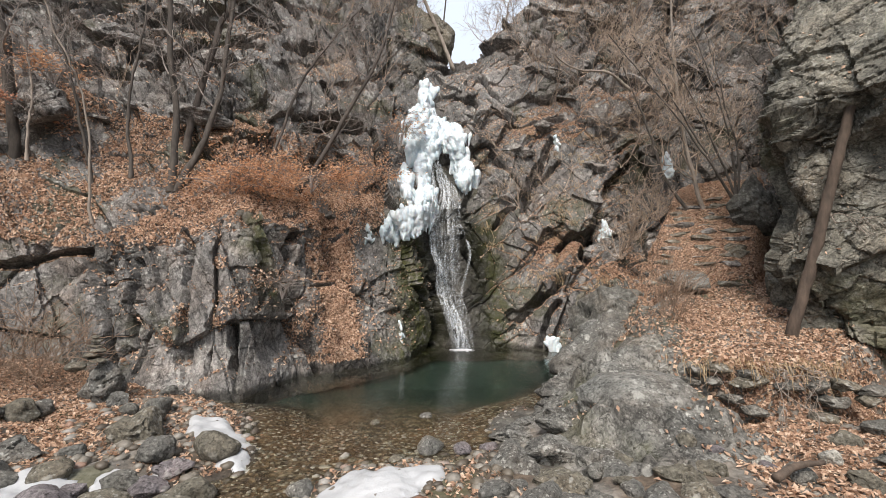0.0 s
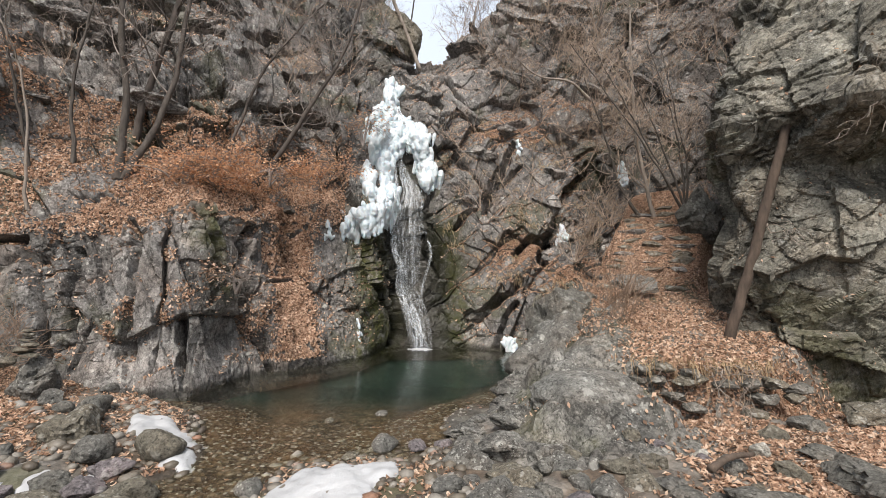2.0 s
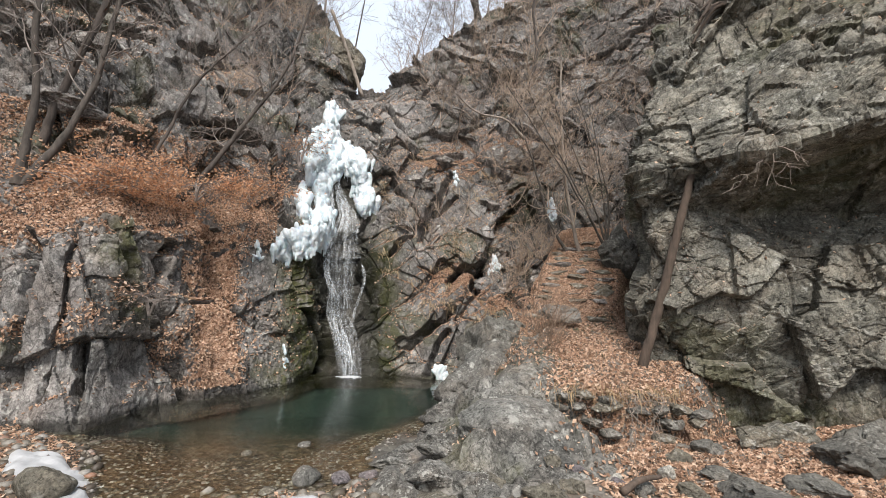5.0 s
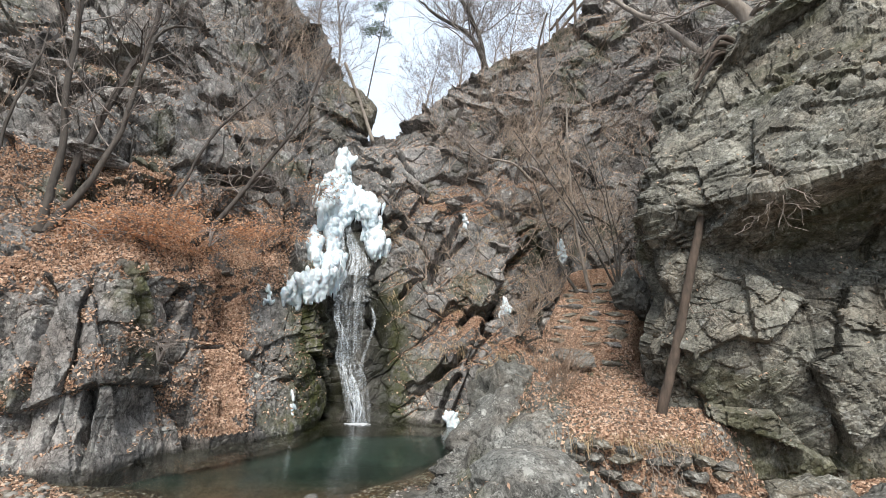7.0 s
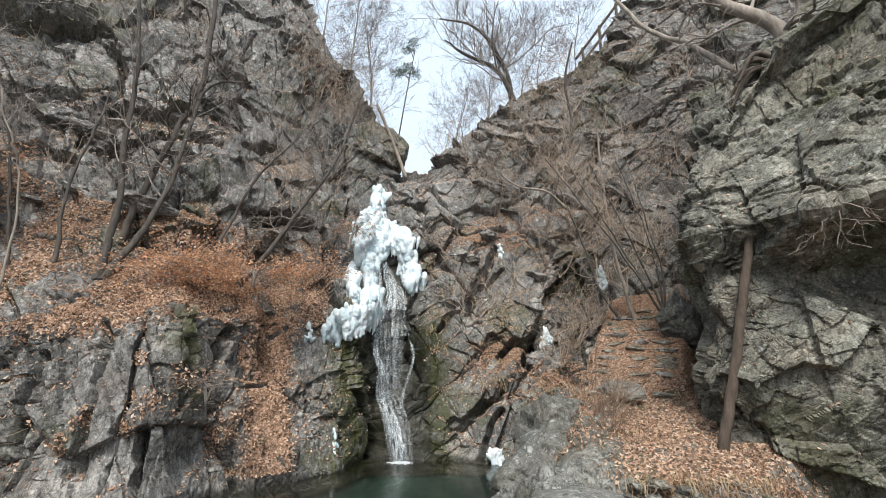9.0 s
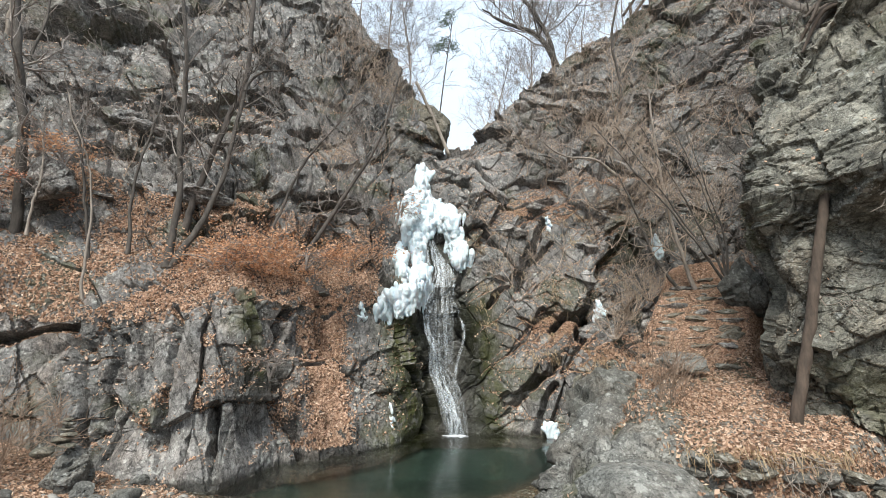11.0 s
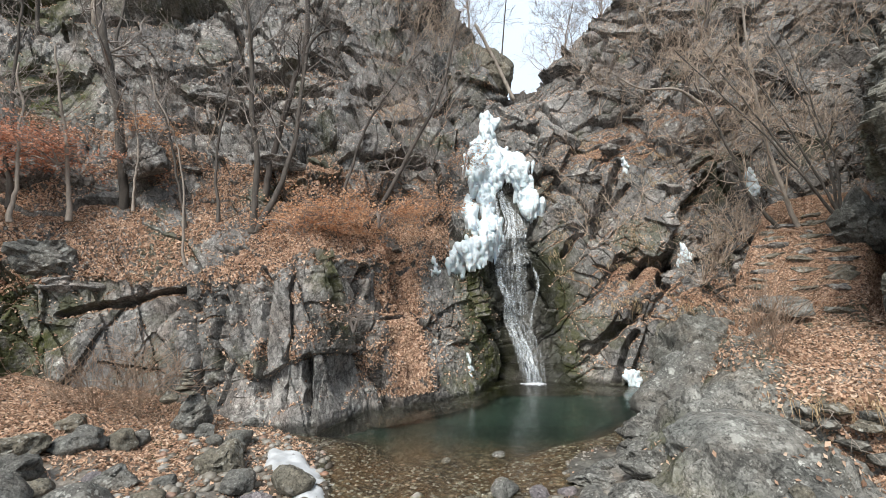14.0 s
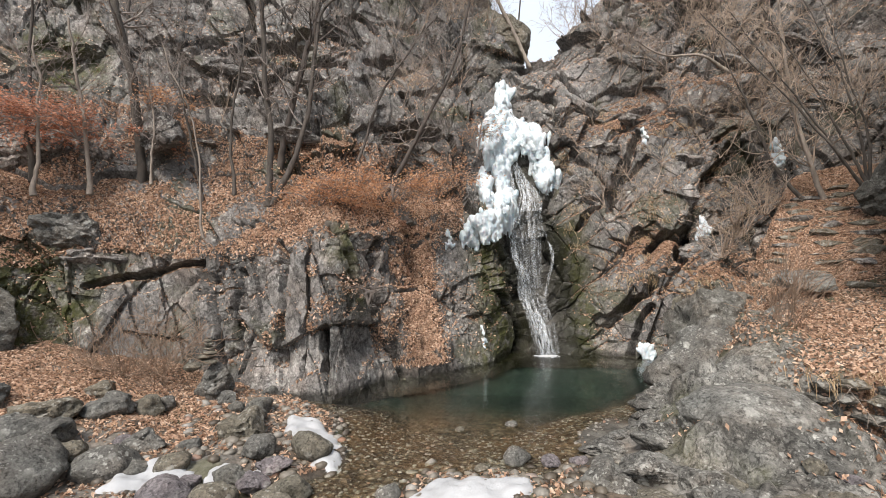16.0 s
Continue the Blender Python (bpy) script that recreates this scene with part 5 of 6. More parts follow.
for k, (x, y, w, h, m, label) in enumerate(((2.32, 3.35, 0.2, 0.15, PALE_STONE, "pale sharp-edged stone on fallen leaves"), (2.68, 3.19, 0.16, 0.13, PALE_STONE, "pale cream stone on fallen leaves"),
                                          (2.34, 3.01, 0.3, 0.17, DARK_SLAB, "dark mossy stone among leaves"), (3.02, 3.07, 0.3, 0.12, DARK_SLAB, "dark flat stone among leaves"),
                                          (2.11, 2.5, 0.5, 0.18, DARK_SLAB, "dark slab of layered rock in the leaf litter"), (2.92, 2.5, 0.8, 0.26, DARK_SLAB, "long dark slab of layered rock in the leaf litter"),
                                          (4.43, 3.05, 0.7, 0.35, DARK_SLAB, "mossy dark rock at the foot of the overhang"), (3.12, 3.58, 0.32, 0.18, BROWN_BOULDER, "brown stone below the stone edging"),
                                          (3.58, 2.70, 0.45, 0.2, DARK_SLAB, "dark flat stone among leaves"), (2.61, 2.85, 0.24, 0.13, BROWN_BOULDER, "brown stone half buried in leaves"),
                                          (4.1, 3.7, 0.5, 0.25, BROWN_BOULDER, "brown stone at the foot of the rock face"), (3.6, 3.75, 0.35, 0.2, DARK_SLAB, "dark stone at the foot of the edging"))):
    stone("stone", 390 + k, x, y, (w, w * 0.7, h), 0.85, m, label, "stone", sink=0.25)

stone("large_boulder", 421, 1.84, 4.2, (1.5, 1.05, 0.68), 0.15, SHORE_BOULDER, "broad rounded grey boulder between the pool and the path", "boulder", z=0.06, sink=0, turn=(0, 3, -8), detail=6)
for k, (x, y, z, size, turn) in enumerate((
        (0.78, 4.62, -0.06, (0.85, 0.55, 0.22), (0, 4, 34)), (1.2, 4.95, 0.0, (0.8, 0.5, 0.32), (0, -6, 40)), (1.5, 5.45, 0.02, (0.9, 0.6, 0.42), (0, -10, 48)), (1.95, 5.3, 0.25, (0.9, 0.55, 0.4), (4, -8, 30)),
        (1.15, 4.3, 0.05, (0.7, 0.5, 0.3), (0, 8, 20)), (0.85, 3.85, 0.0, (0.62, 0.5, 0.3), (0, 3, 10)), (1.25, 3.7, 0.02, (0.5, 0.4, 0.24), (0, -5, -15)), (2.2, 5.0, 0.3, (0.8, 0.6, 0.42), (0, 6, 25)))):
    stone("rock_ledge", 770 + k, x, y, size, 0.9, SHORE_ROCK, "sloping ledge of grey shore rock dusted with leaves", "rock", "ledges of the shore rock", z=z, sink=0, turn=turn, detail=5)
stone("large_boulder", 422, 2.5, 6.4, (1.5, 1.7, 1.15), 0.7, BOULDER, "steep grey rock shoulder above the pool", "boulder", z=-0.1, sink=0, turn=(0, -22, -25), detail=5)
stone("large_boulder", 423, 2.95, 7.5, (1.5, 1.4, 1.5), 0.75, DARK_SLAB, "dark grey rock shoulder by the far shore", "boulder", z=-0.1, sink=0, turn=(0, -18, -20), detail=5)
stone("large_boulder", 424, -4.05, 5.35, (0.62, 0.5, 0.62), 0.85, BOULDER, "upright angular boulder that carries a cairn", "boulder", z=0.05, sink=0.05, detail=5)
stone("slab_stone", 425, 3.62, 6.75, (0.8, 0.5, 0.24), 0.75, SHORE_BOULDER, "flat grey slab lying across the path", "stone", z=ground_at(3.62, 6.75) + 0.05, sink=0.0, turn=(16, 6, -28))

krng = np.random.default_rng(720)
for k in range(34):
    x, y = krng.uniform(0.3, 2.3), krng.uniform(2.55, 3.55)
    w = krng.uniform(0.09, 0.26)
    stone("stone", 730 + k, x, y, (w, w * 0.8, w * krng.uniform(0.35, 0.6)), 0.75, (BOULDER, BROWN_BOULDER, DARK_SLAB, PURPLE_BOULDER)[k % 4], "small broken stone among leaves and gravel", "stone", "bedded stones", sink=0.3, detail=3)

# ---- cairn: stacked flat stones ----
zc = 0.60
for k, (w, h, dx) in enumerate(((0.27, 0.07, 0.0), (0.22, 0.06, -0.02), (0.2, 0.065, 0.02), (0.17, 0.05, 0.0), (0.16, 0.055, 0.015), (0.13, 0.045, 0.0))):
    stone("cairn_stone", 440 + k, -4.07 + dx, 5.33, (w, w * 0.8, h), 0.7, BROWN_BOULDER, "flat mossy stone of a small stacked cairn", "stone", "stones of the cairn", z=zc, sink=0, detail=3)
    zc += h * 0.94
stone("cairn_stone", 447, -4.3, 5.33, (0.22, 0.18, 0.12), 0.6, BROWN_BOULDER, "mossy stone beside the small cairn", "stone", "stones of the cairn", z=0.5, sink=0, detail=3)

# ---- dry stone edging below the path ----
rng = np.random.default_rng(60)
k = 0
for row, zrow in enumerate((0.28, 0.40, 0.52, 0.63)):
    x = 2.2 + 0.05 * row
    while x < 3.75:
        w = rng.uniform(0.16, 0.36)
        y = np.interp(x, (2.2, 2.9, 3.6), (4.46, 4.18, 4.06)) + 0.02 * row
        if rng.random() < (0.85 if x < 2.75 else 0.4):
            stone("edging_stone", 460 + k, x + w / 2, y, (w, 0.24, rng.uniform(0.09, 0.14)), 0.85, (DARK_SLAB, BROWN_BOULDER, DARK_SLAB)[k % 3], "dark stone of the dry-laid path edging", "stone", "stones of the path edging",
                  z=zrow + rng.normal(0, 0.01), sink=0, turn=(0, rng.normal(0, 5), rng.normal(-12, 8)), detail=3)
        x += w * 0.95
        k += 1

# ---- stone steps of the path ----
for k in range(12):
    f = k / 11
    for j, side in enumerate((-0.48, 0.02, 0.5)):
        w = 0.5 + 0.1 * math.sin(k * 2.1 + j * 4.0)
        stone("step_stone", 500 + 3 * k + j, 4.05 + 1.62 * f + side * 0.79, 7.35 + 2.05 * f - side * 0.61 + 0.04 * math.sin(k * 3 + j * 5), (w, 0.36, 0.15 + 0.03 * math.sin(k + j * 2.3)), 0.95, (BROWN_BOULDER, CLIFF, BROWN_BOULDER)[(k + j) % 3], "worn flat stone step strewn with leaves", "step", "stone steps of the path",
              z=1.315 + 0.147 * k + 0.015 * math.sin(k * 4 + j), sink=0, turn=(0, 5 * math.sin(k * 5.0 + j), -38 + 12 * math.sin(k * 1.7 + j * 2)), detail=3)

# ---- snow ----
def snow_sheet(points, label, lift, seed):
    """A thin, thawing sheet with a rounded, ragged edge."""
    poly = np.array(points)
    lo, hi = poly.min(0) - 0.1, poly.max(0) + 0.1
    X, Y = np.meshgrid(np.arange(lo[0], hi[0], 0.02), np.arange(lo[1], hi[1], 0.02), indexing="ij")
    p = np.stack([X, Y, 0 * X], -1)
    s = polygon_distance(X, Y, poly) + 0.05 * fbm(p, 6, 3, seed)
    base = np.maximum(ground_height(X, Y), 0.0)
    z = base + lift * np.sqrt(np.clip(-s / 0.08, 0, 1)) + 0.012 * fbm(p, 5, 3, seed + 2)
    keep = (s < 0.02)[:-1, :-1].ravel()
    z = np.where(s < 0, z, base - 0.02)
    me = arrays_mesh("snow", np.stack([X, Y, z], -1).reshape(-1, 3), grid_faces(*X.shape)[keep])
    tagged(part("snow_patch", me, SNOW), label, "snow", "snow patches")


snow_sheet(((-1.0, 3.35), (-0.75, 3.62), (-0.3, 3.66), (-0.02, 3.72), (0.0, 3.5), (-0.2, 3.2), (-0.35, 2.9), (-0.9, 2.6), (-1.0, 3.0)), "flat sheet of thawing white snow at the pool's edge", 0.05, 91)
snow_sheet(((-2.75, 5.0), (-2.35, 4.95), (-1.98, 4.5), (-1.66, 4.05), (-1.72, 3.85), (-1.9, 3.85), (-2.2, 4.2), (-2.6, 4.6)), "thin band of snow along the shore stones", 0.05, 92)
snow_sheet(((-3.2, 3.5), (-2.95, 3.65), (-2.7, 3.4), (-2.85, 3.2), (-3.0, 3.05), (-3.2, 3.0), (-3.3, 3.2)), "white snow patch between boulders", 0.06, 93)
snow_sheet(((-2.6, 3.62), (-2.4, 3.66), (-2.35, 3.45), (-2.55, 3.3)), "small snow patch between boulders", 0.05, 94)
snow_sheet(((-2.3, 3.85), (-2.2, 3.9), (-2.15, 3.7), (-2.3, 3.6)), "small snow patch beside a round boulder", 0.05, 95)

# ---- leaf litter ----
rng = np.random.default_rng(77)
az_grid = np.broadcast_to(wall_a[:, None], wall_P.shape[:2])
zz = wall_P[..., 2]
patch = fbm(wall_P, 1.3, 3, 101)
ledge = ((az_grid < -7) & (az_grid > -64) & (zz > 1.95 + 0.3 * smoothstep(-27, -21, az_grid) + 0.25 * fbm(wall_P, 1.5, 2, 107)) & (zz < 4.4 + 0.06 * np.maximum(-az_grid - 32, 0))).astype(float)
gully = np.exp(-((az_grid + 13.5) / 1.9) ** 2) * (zz > 0.15) * (zz < 2.6)
right_patch = np.exp(-((az_grid - 15) / 5.5) ** 2 - ((zz - 5.2 - 0.06 * (az_grid - 15)) / 0.5) ** 2) + np.exp(-((az_grid - 14) / 4.5) ** 2 - ((zz - 2.0) / 0.3) ** 2) + np.exp(-((az_grid - 20) / 4) ** 2 - ((zz - 1.5) / 0.35) ** 2)
weight = smoothstep(-0.05, 0.35, wall_up) * 1.8 * ledge * smoothstep(-0.6, 0.0, patch) + smoothstep(0.3, 0.65, wall_up) * (0.05 + 0.07 * smoothstep(4, 8, az_grid) + 0.3 * ledge * smoothstep(-0.6, 0.1, patch) + 9.0 * right_patch) + 7.0 * gully * smoothstep(-0.4, 0.1, wall_up) + 0.45 * smoothstep(0.5, 0.75, wall_up)
weight = weight * (zz > 0.05) * (np.linalg.norm(wall_P[..., :2], axis=2) < 16) * (np.abs(az_grid) < 66)
weight = weight * (1 - wall_wet)
c, n = sample_grid(wall_P, weight, 320000, rng)
tagged(part("leaf_litter", leaves_mesh("litter", c + n * 0.014, n, rng, 0.05, 0.7), LITTER), "brown fallen leaves on the ledges of the cliff", "leaves", kind="stuff")

run = np.exp(-((az_grid + 13.6 + 1.2 * (zz - 1.2)) / 1.7) ** 4) * (zz > 0.12) * (zz < 2.7) * smoothstep(-0.55, -0.1, fbm(wall_P, 2.5, 3, 103))
c, n = sample_grid(wall_P, run + 1e-9, 26000, rng)
n = n + np.array((0, -0.5, 0.6))
tagged(part("leaf_litter", leaves_mesh("litter", c + n * 0.02, n, rng, 0.048, 0.6), LITTER), "run of tan fallen leaves down a gully in the cliff", "leaves", kind="stuff")

pockets = sum(np.exp(-((az_grid - a) / w) ** 2 - ((zz - z0) / h) ** 2) for a, z0, w, h in ((-30.0, 1.05, 0.9, 0.14), (-24.5, 1.25, 1.8, 0.16), (-26.3, 0.95, 0.8, 0.12), (-31.4, 0.75, 0.6, 0.15), (-26.0, 1.75, 0.7, 0.1), (-17.3, 0.75, 0.9, 0.35)))
c, n = sample_grid(wall_P, pockets * (pockets > 0.2) + 1e-9, 1500, rng)
tagged(part("leaf_litter", leaves_mesh("litter", c + (0, -0.03, 0.02), n, rng, 0.05, 0.9), LITTER), "dry leaves caught in cracks of the cliff foot", "leaves", kind="stuff")

gp = np.stack([GX, GY, GZ], -1)
gs = polygon_distance(GX, GY, POOL)
plat = smoothstep(0.25, -0.1, polygon_distance(GX, GY, PLATFORM))
lp = fbm(gp, 1.2, 4, 105)
left_floor = 1.3 * smoothstep(-3.1, -3.8, GX + 0.35 * (GY - 4.5)) * smoothstep(3.4, 4.4, GY)
right_floor = smoothstep(1.7, 2.2, GX) * smoothstep(4.7, 4.3, GY)
weight = plat * 1.3 + 1.3 * left_floor + 1.4 * right_floor * smoothstep(-0.9, -0.3, lp) + 0.5 * smoothstep(-0.2, 0.3, lp) + 0.3 * smoothstep(0.5, 0.15, np.abs(gs - 0.2)) * (GX < -1.8)
stair = smoothstep(1.2, 0.7, np.abs((GX - 4.0) * 0.785 - (GY - 7.3) * 0.62)) * (GY > 7.0)
weight = (weight + 2.8 * stair) * (gs > 0.06) * (np.abs(GX) < 8.5) * smoothstep(-0.9, 1.5, GY) * (GY < 10.3)
weight = weight * (1 - 0.88 * smoothstep(5.6, 4.9, GY) * rock_area(GX, GY, gs, polygon_distance(GX, GY, PLATFORM), g_right) * smoothstep(-0.3, 0.1, lp + 0.25))
c, n = sample_grid(gp, weight, 260000, rng)
tagged(part("leaf_litter", leaves_mesh("litter", c + n * 0.012, n, rng, 0.047, 0.6), LITTER), "thick tan leaf litter on the path and the forest floor", "leaves", kind="stuff")
w2 = smoothstep(0.2, 0.7, over_up) * (over_P[..., 1] > 0) * (over_P[..., 2] < 7) + 0.0
c, n = sample_grid(over_P, w2 + 1e-6, 2600, rng)
tagged(part("leaf_litter", leaves_mesh("litter", c + n * 0.008, n, rng, 0.046), LITTER), "brown leaves caught on the overhanging rock", "leaves", kind="stuff")

# ---- pebbles on the bar, the shore and the pool's bed ----
def pebbles(count, weight, size, label):
    soup = Soup()
    bm = bmesh.new()
    bmesh.ops.create_icosphere(bm, subdivisions=1, radius=1)
    bv = np.array([v.co[:] for v in bm.verts])
    bf = np.array([[v.index for v in f.verts] for f in bm.faces])
    bm.free()
    c, _ = sample_grid(gp, weight, count, rng)
    for p in c:
        s = size * rng.uniform(0.4, 1.0) ** 1.5 * np.array((1, rng.uniform(0.6, 1), rng.uniform(0.35, 0.7)))
        a = rng.uniform(0, 6.28)
        v = bv * (1 + rng.normal(0, 0.12, (len(bv), 1))) * s
        v = np.stack([v[:, 0] * math.cos(a) - v[:, 1] * math.sin(a), v[:, 0] * math.sin(a) + v[:, 1] * math.cos(a), v[:, 2]], 1)
        soup.add(v + p + (0, 0, s[2] * 0.25), bf)
    tagged(part("pebbles", soup.mesh("pebbles"), PEBBLE), label, "pebbles", kind="stuff")


shallow = (GZ > -0.3) & (gs < 0.05) & (GY < 7)
shore = (gs > -0.1) & (gs < 1.6) & (GX < 0.7) & (GY > 1.8) & (GY < 5.6)
pebbles(800, shore * smoothstep(-0.2, 0.2, lp + 0.1), 0.075, "small mixed pebbles and cobbles along the shore")
pebbles(2200, shallow.astype(float), 0.028, "brown pebbles under the shallow water")

# ---- trees ----
def tree(name, stems, label, seed, bark, twig, branches=12, reach=1.0, level=2, group="bare trees", lift=0.10, crown=0.35):
    """Stems are (points, foot radius, tip radius). Boughs and twigs grow from their upper parts."""
    rng = np.random.default_rng(seed)
    thing = new(name)
    thing.matrix_basis = Matrix.Translation(stems[0][0][0])
    for pts, r0, r1 in stems:
        s = Soup()
        line = smooth_line(pts, 26)
        line[1:] += np.cumsum(rng.normal(0, 0.012 + r0 * 0.12, (25, 3)), axis=0) * np.array((1, 1, 0.2)) * 0.7
        rad = np.linspace(r0, r1, 26) * (1 + 0.55 * np.exp(-np.arange(26) / 1.6)) * rng.uniform(0.94, 1.06, 26)
        tube(s, line, rad, 9)
        trunk = part("trunk", s.mesh("trunk"), bark, thing)
        b = Soup()
        for _ in range(branches):
            k = int(rng.uniform(crown, 1.0) * 24)
            d = rng.normal(0, 1, 3)
            d[2] = abs(d[2]) * 0.6 + 0.2
            if level < 3:
                b = Soup()
            grow(b, rng, line[k], d, reach * rng.uniform(0.5, 1.2), max(rad[k] * 0.38, 0.007), level, lift)
            if level < 3:
                bough = part("bough", b.mesh("bough"), twig, thing)
                bough.parent = trunk
        if level > 2:
            tagged(part("crown", b.mesh("crown"), twig, thing), kind="stuff")
    return tagged(thing, label, "tree", group)


tree("bare_tree", [([(-4.30, 7.14, 2.9), (-4.27, 7.18, 4.06), (-4.33, 7.15, 5.71), (-4.36, 7.12, 6.64), (-4.59, 6.98, 8.3)], 0.055, 0.028),
                   ([(-4.23, 7.16, 2.9), (-3.9, 7.39, 3.83), (-3.66, 7.51, 4.76), (-3.53, 7.56, 6.14), (-3.36, 7.64, 6.69), (-2.92, 7.82, 6.91)], 0.055, 0.016)],
     "crooked twin-stemmed bare tree rooted on the leafy ledge", 11, BARK, GREY_TWIG, 12, 1.1)
tree("bare_tree", [([(-4.45, 7.74, 3.6), (-4.29, 7.74, 4.48), (-3.93, 7.93, 6.05), (-3.81, 7.99, 6.73), (-3.81, 7.99, 9.4)], 0.06, 0.042)], "dark slanting bare trunk before the cliff", 12, DARK_BARK, DARK_BARK, 9, 1.0)
tree("bare_tree", [([(-2.7, 8.4, 3.1), (-2.51, 8.48, 3.47), (-1.97, 8.62, 4.58), (-1.39, 8.73, 5.75), (-0.91, 8.79, 7.56)], 0.055, 0.02)], "leaning bare tree with fine dark twigs", 13, DARK_BARK, GREY_TWIG, 16, 1.3)
tree("bare_tree", [([(-3.2, 8.0, 3.1), (-2.69, 8.22, 4.78), (-2.23, 8.35, 5.7), (-1.44, 8.52, 6.7)], 0.03, 0.012)], "thin leaning bare sapling on the ledge", 14, DARK_BARK, GREY_TWIG, 12, 1.0)
tree("bare_tree", [([(-6.59, 6.91, 3.2), (-6.6, 6.9, 3.6), (-6.7, 6.8, 5.14), (-6.91, 6.58, 6.57), (-7.1, 6.4, 8.5)], 0.085, 0.055)], "straight grey-barked tree on the leafy slope", 15, BARK, GREY_TWIG, 10, 1.1, crown=0.5)
for k, (pts, r) in enumerate((([(-6.86, 6.19, 3.1), (-6.91, 6.14, 4.61), (-6.96, 6.07, 5.9)], 0.035), ([(-5.42, 6.99, 2.9), (-5.65, 6.8, 4.54), (-5.81, 6.67, 5.19), (-5.9, 6.58, 5.56)], 0.022),
                              ([(-7.13, 5.55, 3.0), (-7.1, 5.59, 4.26), (-7.14, 5.54, 5.4)], 0.03), ([(-9.54, 7.82, 5.9), (-9.62, 7.73, 7.63), (-9.64, 7.7, 9.5)], 0.06),
                              ([(-8.87, 8.58, 6.0), (-8.98, 8.46, 7.98), (-9.02, 8.42, 9.6)], 0.07), ([(-8.08, 8.24, 4.6), (-8.16, 8.16, 7.07), (-8.09, 8.23, 9.0)], 0.045),
                              ([(-4.66, 6.01, 2.3), (-4.74, 5.94, 3.92), (-5.01, 5.71, 4.8), (-5.14, 5.6, 5.4)], 0.016), ([(-5.0, 7.2, 3.1), (-5.05, 7.3, 4.6), (-4.9, 7.4, 6.2)], 0.03),
                              ([(-6.1, 6.6, 3.3), (-6.05, 6.6, 4.4), (-6.2, 6.6, 5.4)], 0.02), ([(-7.6, 5.9, 3.3), (-7.7, 5.9, 4.9), (-7.6, 5.8, 6.8)], 0.04))):
    tree("bare_sapling", [(pts, r, r * 0.4)], "slender bare sapling on the leafy ledge", 20 + k, BARK if k % 2 else PALE_BARK, GREY_TWIG, 8, 0.8, group="saplings on the ledges")
tree("bare_tree", [([(5.35, 9.2, 2.7), (5.3, 9.18, 3.1), (5.09, 9.3, 4.48), (4.98, 9.35, 6.06), (4.96, 9.37, 7.4)], 0.05, 0.02)], "pale bare tree beside the stone steps", 31, PALE_BARK, TWIG, 14, 1.2)
tree("bare_tree", [([(5.2, 9.3, 2.6), (4.65, 9.53, 3.59), (4.37, 9.66, 4.72), (3.98, 9.82, 6.04)], 0.04, 0.012)], "leaning bare tree above the steps", 32, BARK, TWIG, 14, 1.1)
tree("multi_stemmed_shrub", [([(5.4, 8.18, 2.7), (5.06 + dx, 8.39, 4.1), (4.36 + 2.2 * dx, 8.78, 6.25)], 0.025, 0.008) for dx in (-0.5, -0.25, 0.0, 0.2, 0.4)], "fan of thin bare stems beside the path", 33, BARK, TWIG, 9, 0.8, group="shrubs")
tree("fallen_tree", [([(5.7, 4.9, 5.6), (5.56, 4.8, 6.25), (5.41, 4.96, 6.72), (5.0, 5.37, 7.59), (4.62, 5.7, 8.9)], 0.13, 0.075), ([(5.5, 5.0, 5.95), (5.2, 5.46, 6.31), (5.02, 6.15, 7.29), (4.68, 6.9, 8.28), (4.3, 7.61, 9.84)], 0.06, 0.035),
                     ([(5.6, 5.0, 6.0), (5.2, 5.6, 6.1), (4.9, 6.2, 5.7)], 0.05, 0.015), ([(5.5, 5.1, 5.9), (5.1, 5.5, 5.6), (4.8, 5.7, 5.0)], 0.035, 0.012)], "gnarled pale tree leaning out from the top of the rock", 34, PALE_BARK, GREY_TWIG, 7, 1.0, group="bare trees", lift=0.05)
tree("bare_tree", [([(4.31, 11.2, 5.6), (4.31, 11.02, 6.38), (4.85, 10.79, 8.03), (4.77, 10.83, 9.66), (5.02, 10.72, 11.0)], 0.06, 0.025)], "dark crooked tree on the rock slope", 35, DARK_BARK, TWIG, 14, 1.2)
tree("bare_tree", [([(4.6, 10.8, 5.9), (4.03, 10.7, 6.31), (3.33, 10.94, 6.51), (2.74, 11.1, 7.11), (2.29, 11.2, 7.45)], 0.035, 0.01)], "pale branch reaching across the rock slope", 36, PALE_BARK, GREY_TWIG, 12, 0.8)
tree("skyline_tree", [([(4.9, 16.2, 11.2), (4.81, 16.24, 12.49), (4.05, 16.44, 14.17), (2.61, 16.73, 15.03), (1.85, 16.83, 15.72)], 0.16, 0.03), ([(4.81, 16.24, 12.3), (4.52, 16.32, 14.42), (3.32, 16.61, 16.5), (1.56, 16.86, 17.04)], 0.13, 0.03)], "wide bare tree on the skyline above the gorge", 37, BARK, GREY_TWIG, 20, 2.6, 3, "trees on the skyline")
